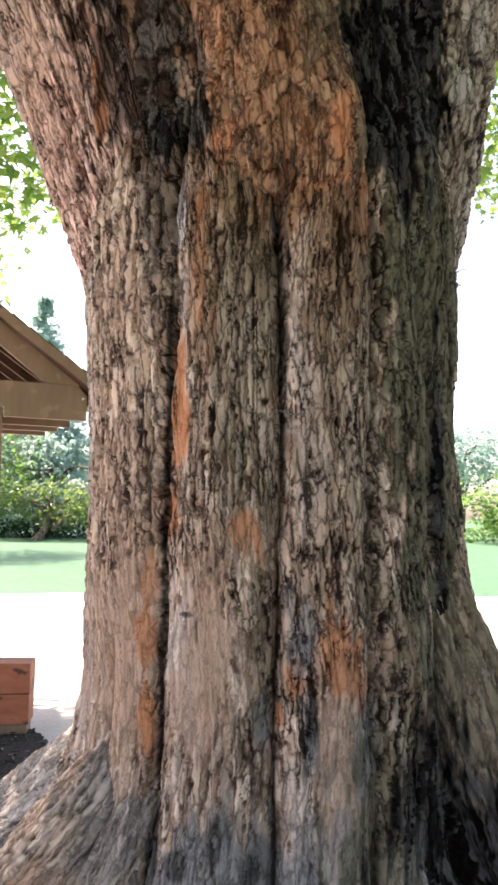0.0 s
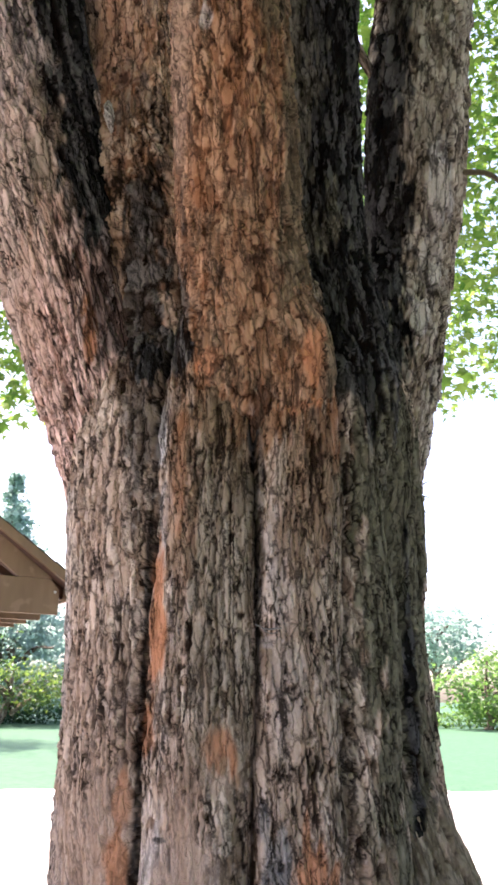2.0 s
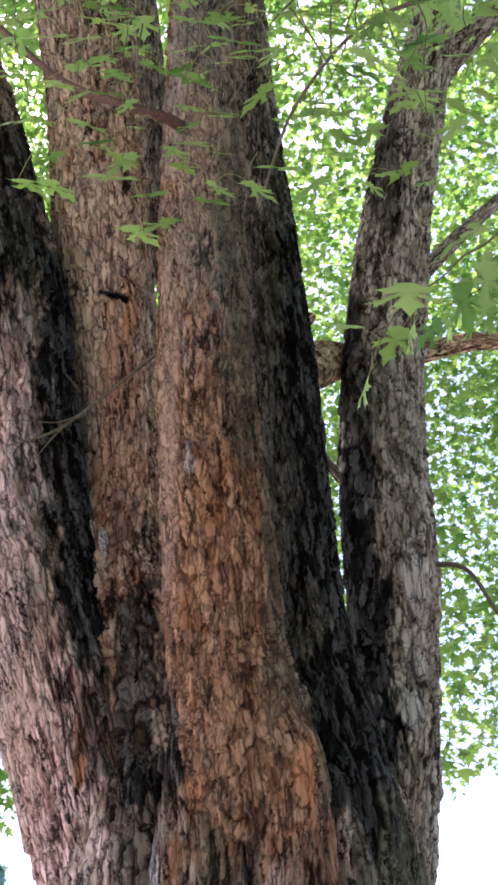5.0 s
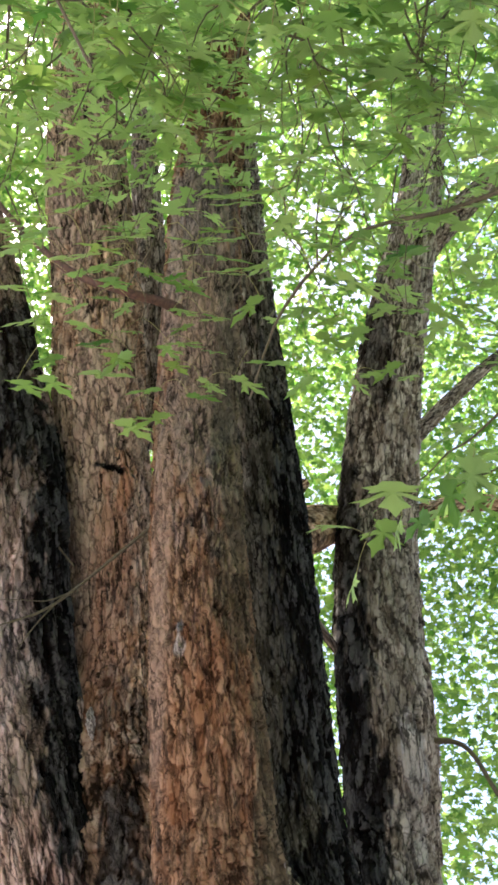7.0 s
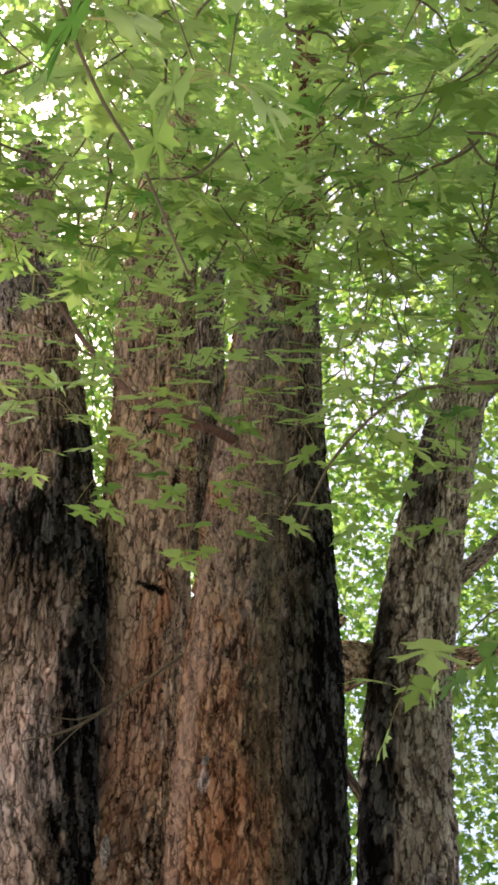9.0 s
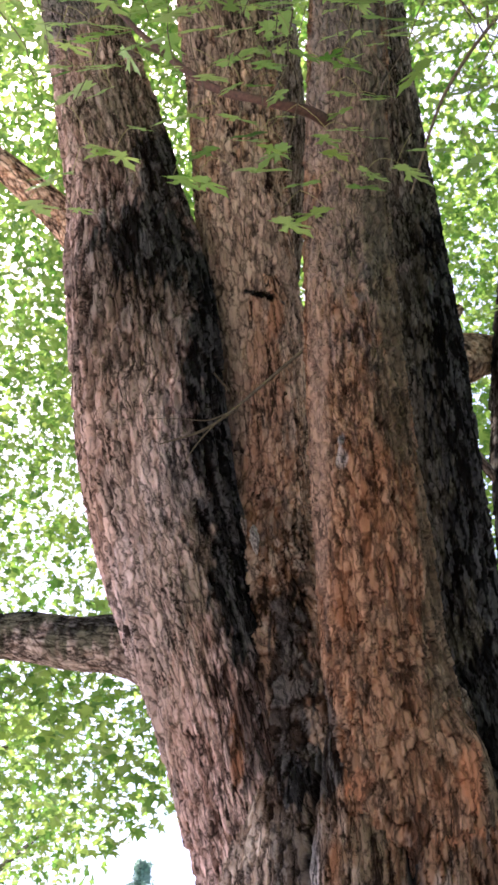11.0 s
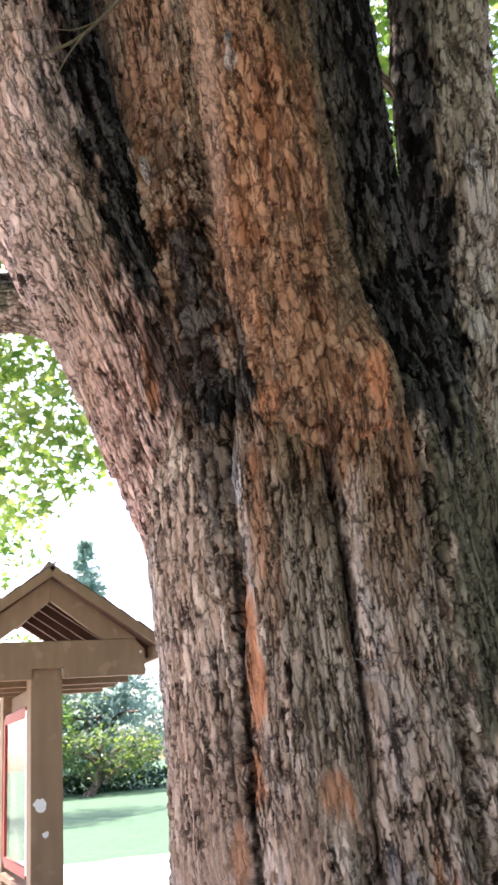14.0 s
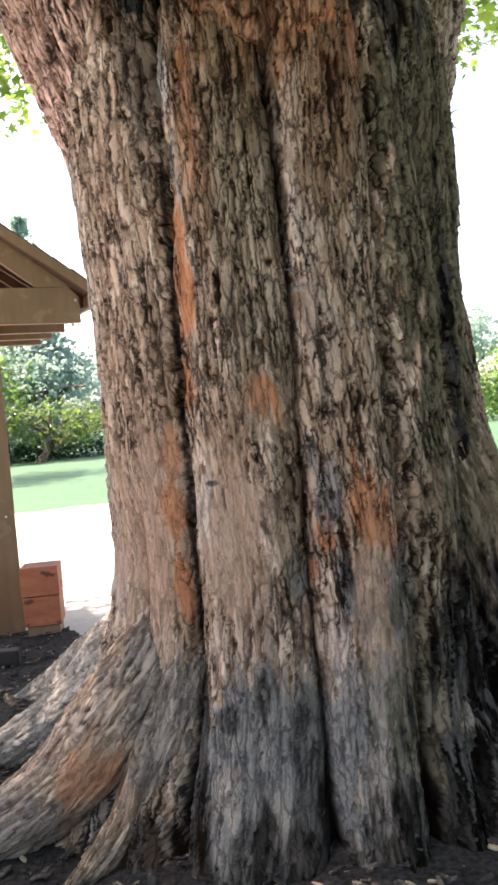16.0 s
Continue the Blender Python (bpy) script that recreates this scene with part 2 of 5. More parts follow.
PAPER = rough_material("paper", (0.70, 0.69, 0.64), (0.80, 0.79, 0.76), 6, 0.8)
# Mottling stands in for reflections in the display case's glass.
BACKING_REFLECTION = rough_material("backing", (0.30, 0.31, 0.28), (0.72, 0.70, 0.64), 7, 0.8, 5, 0.1, 0.002, (1, 1, 0.35))
PAPER_GREY = rough_material("cobweb_grey", (0.085, 0.078, 0.070), (0.17, 0.157, 0.142), 40, 0.9)
TARRED = rough_material("tarred", (0.014, 0.012, 0.011), (0.035, 0.030, 0.027), 25, 0.8, 5, 0.4, 0.005)
STEEL = rough_material("steel", (0.45, 0.44, 0.42), (0.58, 0.57, 0.55), 30, 0.4)


def glass_build(t, bsdf):
    bsdf.inputs["Base Color"].default_value = (0.95, 0.97, 0.96, 1)
    bsdf.inputs["Transmission Weight"].default_value = 1.0
    bsdf.inputs["Roughness"].default_value = 0.02


GLASS = material("glass", glass_build)


# ---------------------------------------------------------------- mesh helpers
def mesh_from(name, verts, faces, mat, smooth=True):
    """A mesh from an n x 3 array and an m x k array of corners."""
    verts, faces = np.asarray(verts, np.float32), np.asarray(faces, np.int32)
    me = bpy.data.meshes.new(name)
    m, k = faces.shape
    me.vertices.add(len(verts))
    me.vertices.foreach_set("co", verts.ravel())
    me.loops.add(m * k)
    me.loops.foreach_set("vertex_index", faces.ravel())
    me.polygons.add(m)
    me.polygons.foreach_set("loop_start", np.arange(0, m * k, k, dtype=np.int32))
    me.polygons.foreach_set("loop_total", np.full(m, k, np.int32))
    me.polygons.foreach_set("use_smooth", np.full(m, smooth))
    me.update(calc_edges=True)
    me.materials.append(mat)
    return me


def part(name, data, mat, parent, label=""):
    """Links a bmesh or a mesh as one object under parent."""
    if isinstance(data, bmesh.types.BMesh):
        me = bpy.data.meshes.new(name)
        data.to_mesh(me)
        data.free()
        me.materials.append(mat)
    else:
        me = data
    ob = new(name, me)
    ob.parent = parent
    ob.matrix_parent_inverse = parent.matrix_basis.inverted()
    return tagged(ob, label)


def box(cx, cy, cz, sx, sy, sz, bevel=0.004, turn=None):
    """A bevelled box as a bmesh."""
    bm = bmesh.new()
    bmesh.ops.create_cube(bm, size=1, matrix=Matrix.Diagonal((sx, sy, sz, 1)))
    if bevel:
        bmesh.ops.bevel(bm, geom=bm.edges[:], offset=bevel, segments=2, affect="EDGES", profile=0.6)
    m = Matrix.Translation((cx, cy, cz))
    bmesh.ops.transform(bm, matrix=m @ turn if turn else m, verts=bm.verts)
    return bm


def prism(points, y0, y1, bevel=0.003):
    """An outline in x and z, drawn out from y0 to y1."""
    bm = bmesh.new()
    vs = [bm.verts.new((x, y0, z)) for x, z in points]
    f = bm.faces.new(vs)
    ex = bmesh.ops.extrude_face_region(bm, geom=[f])
    bmesh.ops.translate(bm, vec=(0, y1 - y0, 0), verts=[v for v in ex["geom"] if isinstance(v, bmesh.types.BMVert)])
    bmesh.ops.recalc_face_normals(bm, faces=bm.faces)
    if bevel:
        bmesh.ops.bevel(bm, geom=bm.edges[:], offset=bevel, segments=1, affect="EDGES")
    return bm


# ---------------------------------------------------------------- noise on arrays
def hash01(i, j, seed):
    h = (i.astype(np.int64) * 374761393 + j.astype(np.int64) * 668265263 + seed * 1442695041) & 0xFFFFFFFF
    h = ((h ^ (h >> 13)) * 1274126177) & 0xFFFFFFFF
    h = ((h ^ (h >> 16)) * 2246822519) & 0xFFFFFFFF
    return ((h ^ (h >> 15)) & 0xFFFFFF) / float(0x1000000)


def vnoise(u, v, seed=0):
    """Smooth noise from -1 to 1."""
    i, j = np.floor(u), np.floor(v)
    a, b = u - i, v - j
    a, b = a * a * a * (a * (a * 6 - 15) + 10), b * b * b * (b * (b * 6 - 15) + 10)
    h = [hash01(i + p, j + q, seed) for q in (0, 1) for p in (0, 1)]
    return 2 * ((h[0] * (1 - a) + h[1] * a) * (1 - b) + (h[2] * (1 - a) + h[3] * a) * b) - 1


def fbm(u, v, seed=0, octaves=3):
    return sum(vnoise(u * 2**k, v * 2**k, seed + 7 * k) / 2**k for k in range(octaves)) / 1.75


def cells(u, v, seed=0):
    """Jittered cells: distance to the nearest border, the cell's own number, and the place within the cell."""
    i, j = np.floor(u), np.floor(v)
    f1, f2 = np.full(u.shape, 9.0), np.full(u.shape, 9.0)
    own, du, dv = np.zeros(u.shape), np.zeros(u.shape), np.zeros(u.shape)
    for p in (-1, 0, 1):
        for q in (-1, 0, 1):
            x = i + p + 0.12 + 0.76 * hash01(i + p, j + q, seed) - u
            y = j + q + 0.12 + 0.76 * hash01(i + p, j + q, seed + 1) - v
            d = np.sqrt(x * x + y * y)
            near = d < f1
            f2 = np.where(near, f1, np.minimum(f2, d))
            own = np.where(near, hash01(i + p, j + q, seed + 2), own)
            du, dv = np.where(near, x, du), np.where(near, y, dv)
            f1 = np.where(near, d, f1)
    return f2 - f1, own, du, dv


def step(a, b, x):
    s = np.clip((x - a) / (b - a), 0, 1)
    return s * s * (3 - 2 * s)


def bark(u, v, seed, wide, long, deep, scaly=False):
    """Height of the bark in metres, and the flake's tone and the gap at each place. u runs round the stem, v along it.
    Flakes of three sizes overlap one another and leave ragged gaps; scaly bark lies in short plates, the other in long
    ridges that part and meet again."""
    a, b = u / wide, v / long
    a = a + 0.42 * fbm(a * 0.45, b * 0.7, seed) + (0.22 if scaly else 0.20) * fbm(a * 1.7, b * 2.4, seed + 3) + 0.10 * vnoise(a * 5, b * 8, seed + 5)
    b = b + 0.35 * fbm(a * 0.8, b * 0.8, seed + 11) + 0.16 * vnoise(a * 3.3, b * 4.2, seed + 13)
    h, tone = np.zeros(u.shape), np.full(u.shape, 0.2)
    layers = ((1.3, 1.0, 0.90, 1.0), (2.0, 1.7, 0.65, 0.80), (3.4, 3.0, 0.60, 0.55)) if scaly else ((1.5, 0.9, 0.82, 1.0), (2.4, 1.7, 0.76, 0.82), (4.2, 3.2, 0.66, 0.58))
    for k, (fa, fb, share, top) in enumerate(layers):
        edge, own, du, dv = cells(a * fa + 3.7 * k, b * fb + 1.9 * k, seed + 20 + 10 * k)
        there = own < share
        pick = np.abs(np.modf(own * 37.13)[0])
        lift = top * (0.55 + 0.45 * pick) + (0.40 * dv + 0.22 * du) * (0.4 + pick)                # the lower lip of a flake stands off
        rise = np.where(there, step(0.04, 0.13 if scaly else 0.17, edge) * lift, 0.0)
        above = rise > h
        h = np.where(above, rise, h)
        tone = np.where(above, 0.12 + 0.55 * np.abs(np.modf(own * 91.7)[0]) + 0.33 * step(0.15, 0.95, rise), tone)
    n1 = np.abs(fbm(a * 0.85, b * 0.20, seed + 60, 2)) + (0.01 if scaly else 0.0)   # long furrows
    n2 = np.abs(fbm(a * 1.9 + 7, b * 0.50, seed + 63, 2)) + (0.01 if scaly else 0.0)
    furrow = step(0.0, 0.10, n1) * (0.40 + 0.60 * step(0.0, 0.10, n2))
    h = h * (0.15 + 0.85 * furrow)
    fine = fbm(a * 6.5, b * 5.5, seed + 80)
    worn = 0.5 + 0.5 * fbm(a * 0.16, b * 0.2, seed + 85)                            # smoother and rougher stretches
    inner_shade = 1 - step(0.03 + 0.05 * worn, 0.20 + 0.14 * worn, h)
    return 0.75 * deep * (h + 0.05 * fine - 0.15), np.clip(tone + 0.10 * fine, 0, 1), np.clip(inner_shade, 0, 1)


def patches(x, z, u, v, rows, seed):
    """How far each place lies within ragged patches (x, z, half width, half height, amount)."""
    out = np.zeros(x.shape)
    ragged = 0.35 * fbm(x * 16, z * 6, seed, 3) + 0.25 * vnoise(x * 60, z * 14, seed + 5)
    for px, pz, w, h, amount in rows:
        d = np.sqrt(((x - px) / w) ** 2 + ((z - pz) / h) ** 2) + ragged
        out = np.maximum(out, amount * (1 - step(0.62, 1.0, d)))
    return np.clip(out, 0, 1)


def spline(ctrl, n):
    """Catmull-Rom through the control rows, n places, a little closer at the start."""
    c = np.array(ctrl, float)
    c = np.vstack([2 * c[0] - c[1], c, 2 * c[-1] - c[-2]])
    out = []
    for k in range(1, len(c) - 2):
        s = np.linspace(0, 1, 40, endpoint=False)[:, None]
        a, b, d, e = c[k - 1], c[k], c[k + 1], c[k + 2]
        out.append(0.5 * (2 * b + (d - a) * s + (2 * a - 5 * b + 4 * d - e) * s**2 + (3 * b - a - 3 * d + e) * s**3))
    out = np.vstack([*out, c[-2:-1]])
    far = np.r_[0, np.cumsum(np.linalg.norm(np.diff(out[:, :3], axis=0), axis=1))]
    s = np.linspace(0, 1, n)
    at = far[-1] * (0.62 * s + 0.38 * s * s)
    return np.stack([np.interp(at, far, out[:, k]) for k in range(out.shape[1])], 1), at


def facing_angles(n, dense=0.54):
    """Angles round a stem, closer together on the side that looks to -y."""
    s = np.linspace(-1, 1, n, endpoint=False)
    return np.pi * (s * dense + (1 - dense) * s**3)


def limb(name, ctrl, n_round, n_along, mat, parent, label="", seed=1, wide=0.035, long=0.10, deep=0.012, lumps=0.04, marks=None, quiet=1.0):
    """A stem or branch: a tube along ctrl (x, y, z, radius) with bark of real relief."""
    c, far = spline(ctrl, n_along)
    p, r = c[:, :3], c[:, 3]
    along = np.gradient(p, axis=0)
    along /= np.linalg.norm(along, axis=1)[:, None]
    front = np.array([0.0, -1.0, 0.02])
    if abs(along[len(along) // 2] @ front) > 0.9:
        front = np.array([0.0, 0.0, -1.0])
    f = front - along * (along @ front)[:, None]
    f /= np.linalg.norm(f, axis=1)[:, None]
    side = np.cross(along, f)
    th = facing_angles(n_round)
    u, v = np.meshgrid(th * np.median(r), far)
    height, plate, inner_shade = bark(u, v, seed, wide, long, deep, long < 2.4 * wide)
    rr = r[:, None] * (1 + lumps * fbm(th[None, :] * 1.3 + 5, far[:, None] * 1.6 / max(0.2, r.max() * 4), seed + 90))
    rr = rr + height - 0.5 * deep
    pos = p[:, None, :] + rr[..., None] * (np.cos(th)[None, :, None] * f[:, None, :] + np.sin(th)[None, :, None] * side[:, None, :])
    me = grid_mesh(name, pos, mat)
    store(me, pos, u, v, plate, 0.7 * quiet * inner_shade, marks or {}, seed, np.full(u.shape, 2.4 * (1 - quiet)))
    return part(name, me, mat, parent, label)


def grid_mesh(name, pos, mat):
    m, n = pos.shape[:2]
    a = np.arange(m * n).reshape(m, n)
    b = np.roll(a, -1, 1)
    faces = np.stack([a[:-1], b[:-1], b[1:], a[1:]], -1).reshape(-1, 4)
    return mesh_from(name, pos.reshape(-1, 3), faces, mat)


def store(me, pos, u, v, plate, inner_shade, marks, seed, calm=None):
    values = {"plate": plate, "inner_shade": inner_shade, "calm": np.zeros(u.shape) if calm is None else calm}
    for k, key in enumerate(("worn", "tan", "pale", "lichen", "stain_shade", "algae", "warm")):
        values[key] = patches(pos[..., 0], pos[..., 2], u, v, marks.get(key, ()), seed + 100 + 9 * k)
    g = me.attributes.new("grain", "FLOAT_VECTOR", "POINT")
    g.data.foreach_set("vector", np.stack([u, np.full(u.shape, 0.37 * seed), v], -1).astype(np.float32).ravel())
    for key, val in values.items():
        a = me.attributes.new(key, "FLOAT", "POINT")
        a.data.foreach_set("value", val.astype(np.float32).ravel())


# ---------------------------------------------------------------- ground
def ground_height(x, y):
    """A low mound of mulch round the tree, flat lawn farther off."""
    d = np.sqrt((x - 0.1) ** 2 + (y - 3.6) ** 2)
    return 0.05 * np.exp(-(d / 2.2) ** 2) + 0.02 * fbm(x * 1.1, y * 1.1, 5)


def ground_sheet():
    s = np.linspace(-1, 1, 151)
    g = np.sign(s) * (np.abs(s) * 6 + np.abs(s) ** 6 * 600)
    x, y = np.meshgrid(g, g + 4.0)
    flat = np.clip(1 - np.hypot(x, y - 4) / 60, 0, 1)
    z = ground_height(x, y) * flat - 0.04
    a = np.arange(x.size).reshape(x.shape)
    faces = np.stack([a[:-1, :-1], a[:-1, 1:], a[1:, 1:], a[1:, :-1]], -1).reshape(-1, 4)
    return mesh_from("ground", np.stack([x, y, z], -1).reshape(-1, 3), faces, LAWN)


ground = tagged(new("ground", ground_sheet()), "mown green lawn in sun and dappled shade", "lawn", kind="structure")


def patch_sheet(name, mat, inside, x0, x1, y0, y1, cell, lift):
    """A thin sheet of another surface on the ground, with a wavering edge."""
    nx, ny = int((x1 - x0) / cell) + 1, int((y1 - y0) / cell) + 1
    x, y = np.meshgrid(np.linspace(x0, x1, nx), np.linspace(y0, y1, ny))
    keep = inside(x, y)
    z = ground_height(x, y) - 0.04 + lift + 0.012 * fbm(x * 9, y * 9, 31)
    z = np.where(keep > 0, z, z - lift - 0.03)
    a = np.arange(x.size).reshape(x.shape)
    ok = keep > -0.15
    ok = (ok[:-1, :-1] & ok[:-1, 1:] & ok[1:, 1:] & ok[1:, :-1])
    faces = np.stack([a[:-1, :-1], a[:-1, 1:], a[1:, 1:], a[1:, :-1]], -1)[ok]
    return mesh_from(name, np.stack([x, y, z], -1).reshape(-1, 3), faces, mat)


def in_mulch(x, y):
    return 2.75 - np.hypot((x + 0.1) * 0.9, (y - 3.7)) + 0.25 * fbm(x * 1.2, y * 1.2, 8) - 1.5 * np.exp(-((x + 0.8) / 0.42) ** 2) * step(3.9, 4.6, y)


def in_drive(x, y):
    return np.minimum(16.6 + 0.10 * x - y + 0.3 * fbm(x, y, 14), 17.0 - np.hypot(x * 0.6, y - 1) + 0.5 * fbm(x * 0.7, y * 0.7, 12))


mulch = tagged(new("mulch_bed", patch_sheet("mulch_bed", MULCH, in_mulch, -3.6, 3.4, 0.4, 7.0, 0.04, 0.03)),
               "dark bark mulch bed round the foot of the tree", "mulch", kind="structure")
drive = tagged(new("pavement", patch_sheet("pavement", GRAVEL, in_drive, -30, 30, -18, 19, 0.25, 0.018)),
               "pale dry gravel ground round the tree, in sun", "drive", kind="structure")


def loose_bits(name, count, mat, sizes, seed, label, category, wherefore):
    """Many small flat bits lying on the mulch, one mesh."""
    rng = np.random.default_rng(seed)
    xy = []
    while len(xy) < count:
        x, y = rng.uniform(-2.6, 2.4), rng.uniform(1.3, 6.6)
        if in_mulch(np.array(x), np.array(y)) > 0.05 and wherefore(x, y):
            xy.append((x, y))
    xy = np.array(xy)
    n = len(xy)
    corner = np.array([(-1, -0.8, 0), (0.2, -1, 0), (1, -0.2, 0), (0.8, 0.9, 0), (-0.5, 1, 0), (-1.1, 0.2, 0)])
    a = rng.uniform(0, 2 * np.pi, n)
    size = rng.uniform(*sizes, n)
    slim = rng.uniform(0.25, 0.6, n)
    loc = corner[None] * np.stack([size, size * slim, size * 0], 1)[:, None, :]
    tilt = rng.normal(0, 0.35, n)
    loc[..., 2] = loc[..., 0] * np.sin(tilt)[:, None] + rng.uniform(-0.1, 0.1, (n, 6)) * size[:, None]
    x = loc[..., 0] * np.cos(a)[:, None] - loc[..., 1] * np.sin(a)[:, None] + xy[:, :1]
    y = loc[..., 0] * np.sin(a)[:, None] + loc[..., 1] * np.cos(a)[:, None] + xy[:, 1:]
    z = loc[..., 2] + (ground_height(xy[:, 0], xy[:, 1]) - 0.04 + 0.035 + rng.uniform(0, 0.008, n) + 0.5 * size * np.abs(np.sin(tilt)))[:, None]
    top = np.stack([x, y, z], -1)
    low = top - np.array([0, 0, 0.006])
    v = np.concatenate([top, low], 1).reshape(-1, 3)
    base = 12 * np.arange(n)[:, None, None]
    k = np.arange(6)
    quads = np.concatenate([[[0, 1, 2, 3], [0, 3, 4, 5]], np.stack([k, k + 6, (k + 1) % 6 + 6, (k + 1) % 6], 1)])
    return tagged(new(name, mesh_from(name, v, (base + quads[None]).reshape(-1, 4), mat, False)), label, category, kind="stuff")


loose_bits("mulch_chips", 3600, CHIP, (0.008, 0.034), 3, "dark shredded bark chips lying on the mulch bed", "wood chips", lambda x, y: True)
loose_bits("fallen_leaves", 240, DRY_LEAF, (0.010, 0.026), 4, "pale dry fallen leaves scattered on the mulch", "leaves", lambda x, y: y < 4.6)


# ---------------------------------------------------------------- the tree
tree = tagged(new("maple_tree"), "huge old maple with several stems, furrowed brown bark, orange rubbed patches", "tree")
tree.location = (0.1, 3.55, 0.0)


def trunk_profile(z):
    """Middle, half width and half depth of the trunk at each height."""
    at = np.array([-0.15, 0.0, 0.12, 0.25, 0.4, 0.6, 0.85, 1.1, 1.4, 1.8, 2.2, 2.6, 2.95, 3.3, 3.75])
    mid = np.interp(z, at, [0.08, 0.08, 0.10, 0.12, 0.13, 0.14, 0.14, 0.13, 0.11, 0.09, 0.08, 0.08, 0.06, 0.06, 0.06])
    half = np.interp(z, at, [1.25, 1.08, 0.98, 0.90, 0.85, 0.81, 0.775, 0.75, 0.725, 0.715, 0.725, 0.735, 0.68, 0.46, 0.10])
    deep = np.interp(z, at, [1.42, 1.20, 0.97, 0.825, 0.735, 0.69, 0.66, 0.645, 0.64, 0.63, 0.61, 0.585, 0.52, 0.36, 0.10])
    return mid, half, deep


def smooth(a, n):
    k = np.ones(n) / n
    return np.convolve(np.pad(a, n // 2, mode="edge"), k, "valid")[: len(a)]


# Where the seams between the grown-together stems run down the front (height, x), with depth and width.
SEAMS = (
    (((0.0, -0.43), (0.35, -0.355), (0.8, -0.318), (1.7, -0.318), (2.15, -0.302), (2.5, -0.305), (2.7, -0.28), (3.0, -0.24)), 0.095, 0.012),
    (((0.0, 0.075), (0.36, 0.088), (0.64, 0.086), (1.2, 0.098), (1.5, 0.114), (1.8, 0.117), (2.24, 0.096), (2.63, 0.09), (2.8, 0.06), (3.1, 0.0)), 0.105, 0.014),
    (((0.0, 0.42), (0.6, 0.46), (1.5, 0.43), (2.2, 0.47), (2.6, 0.46), (3.0, 0.44)), 0.075, 0.026),
    (((0.0, 0.80), (0.5, 0.735), (1.0, 0.715), (1.7, 0.70), (2.1, 0.67), (2.5, 0.62)), 0.085, 0.030),
    (((0.0, -0.66), (0.35, -0.57), (0.8, -0.52), (1.2, -0.50)), 0.05, 0.03),
    (((0.0, 0.58), (0.5, 0.60), (0.9, 0.58)), 0.04, 0.03),
)
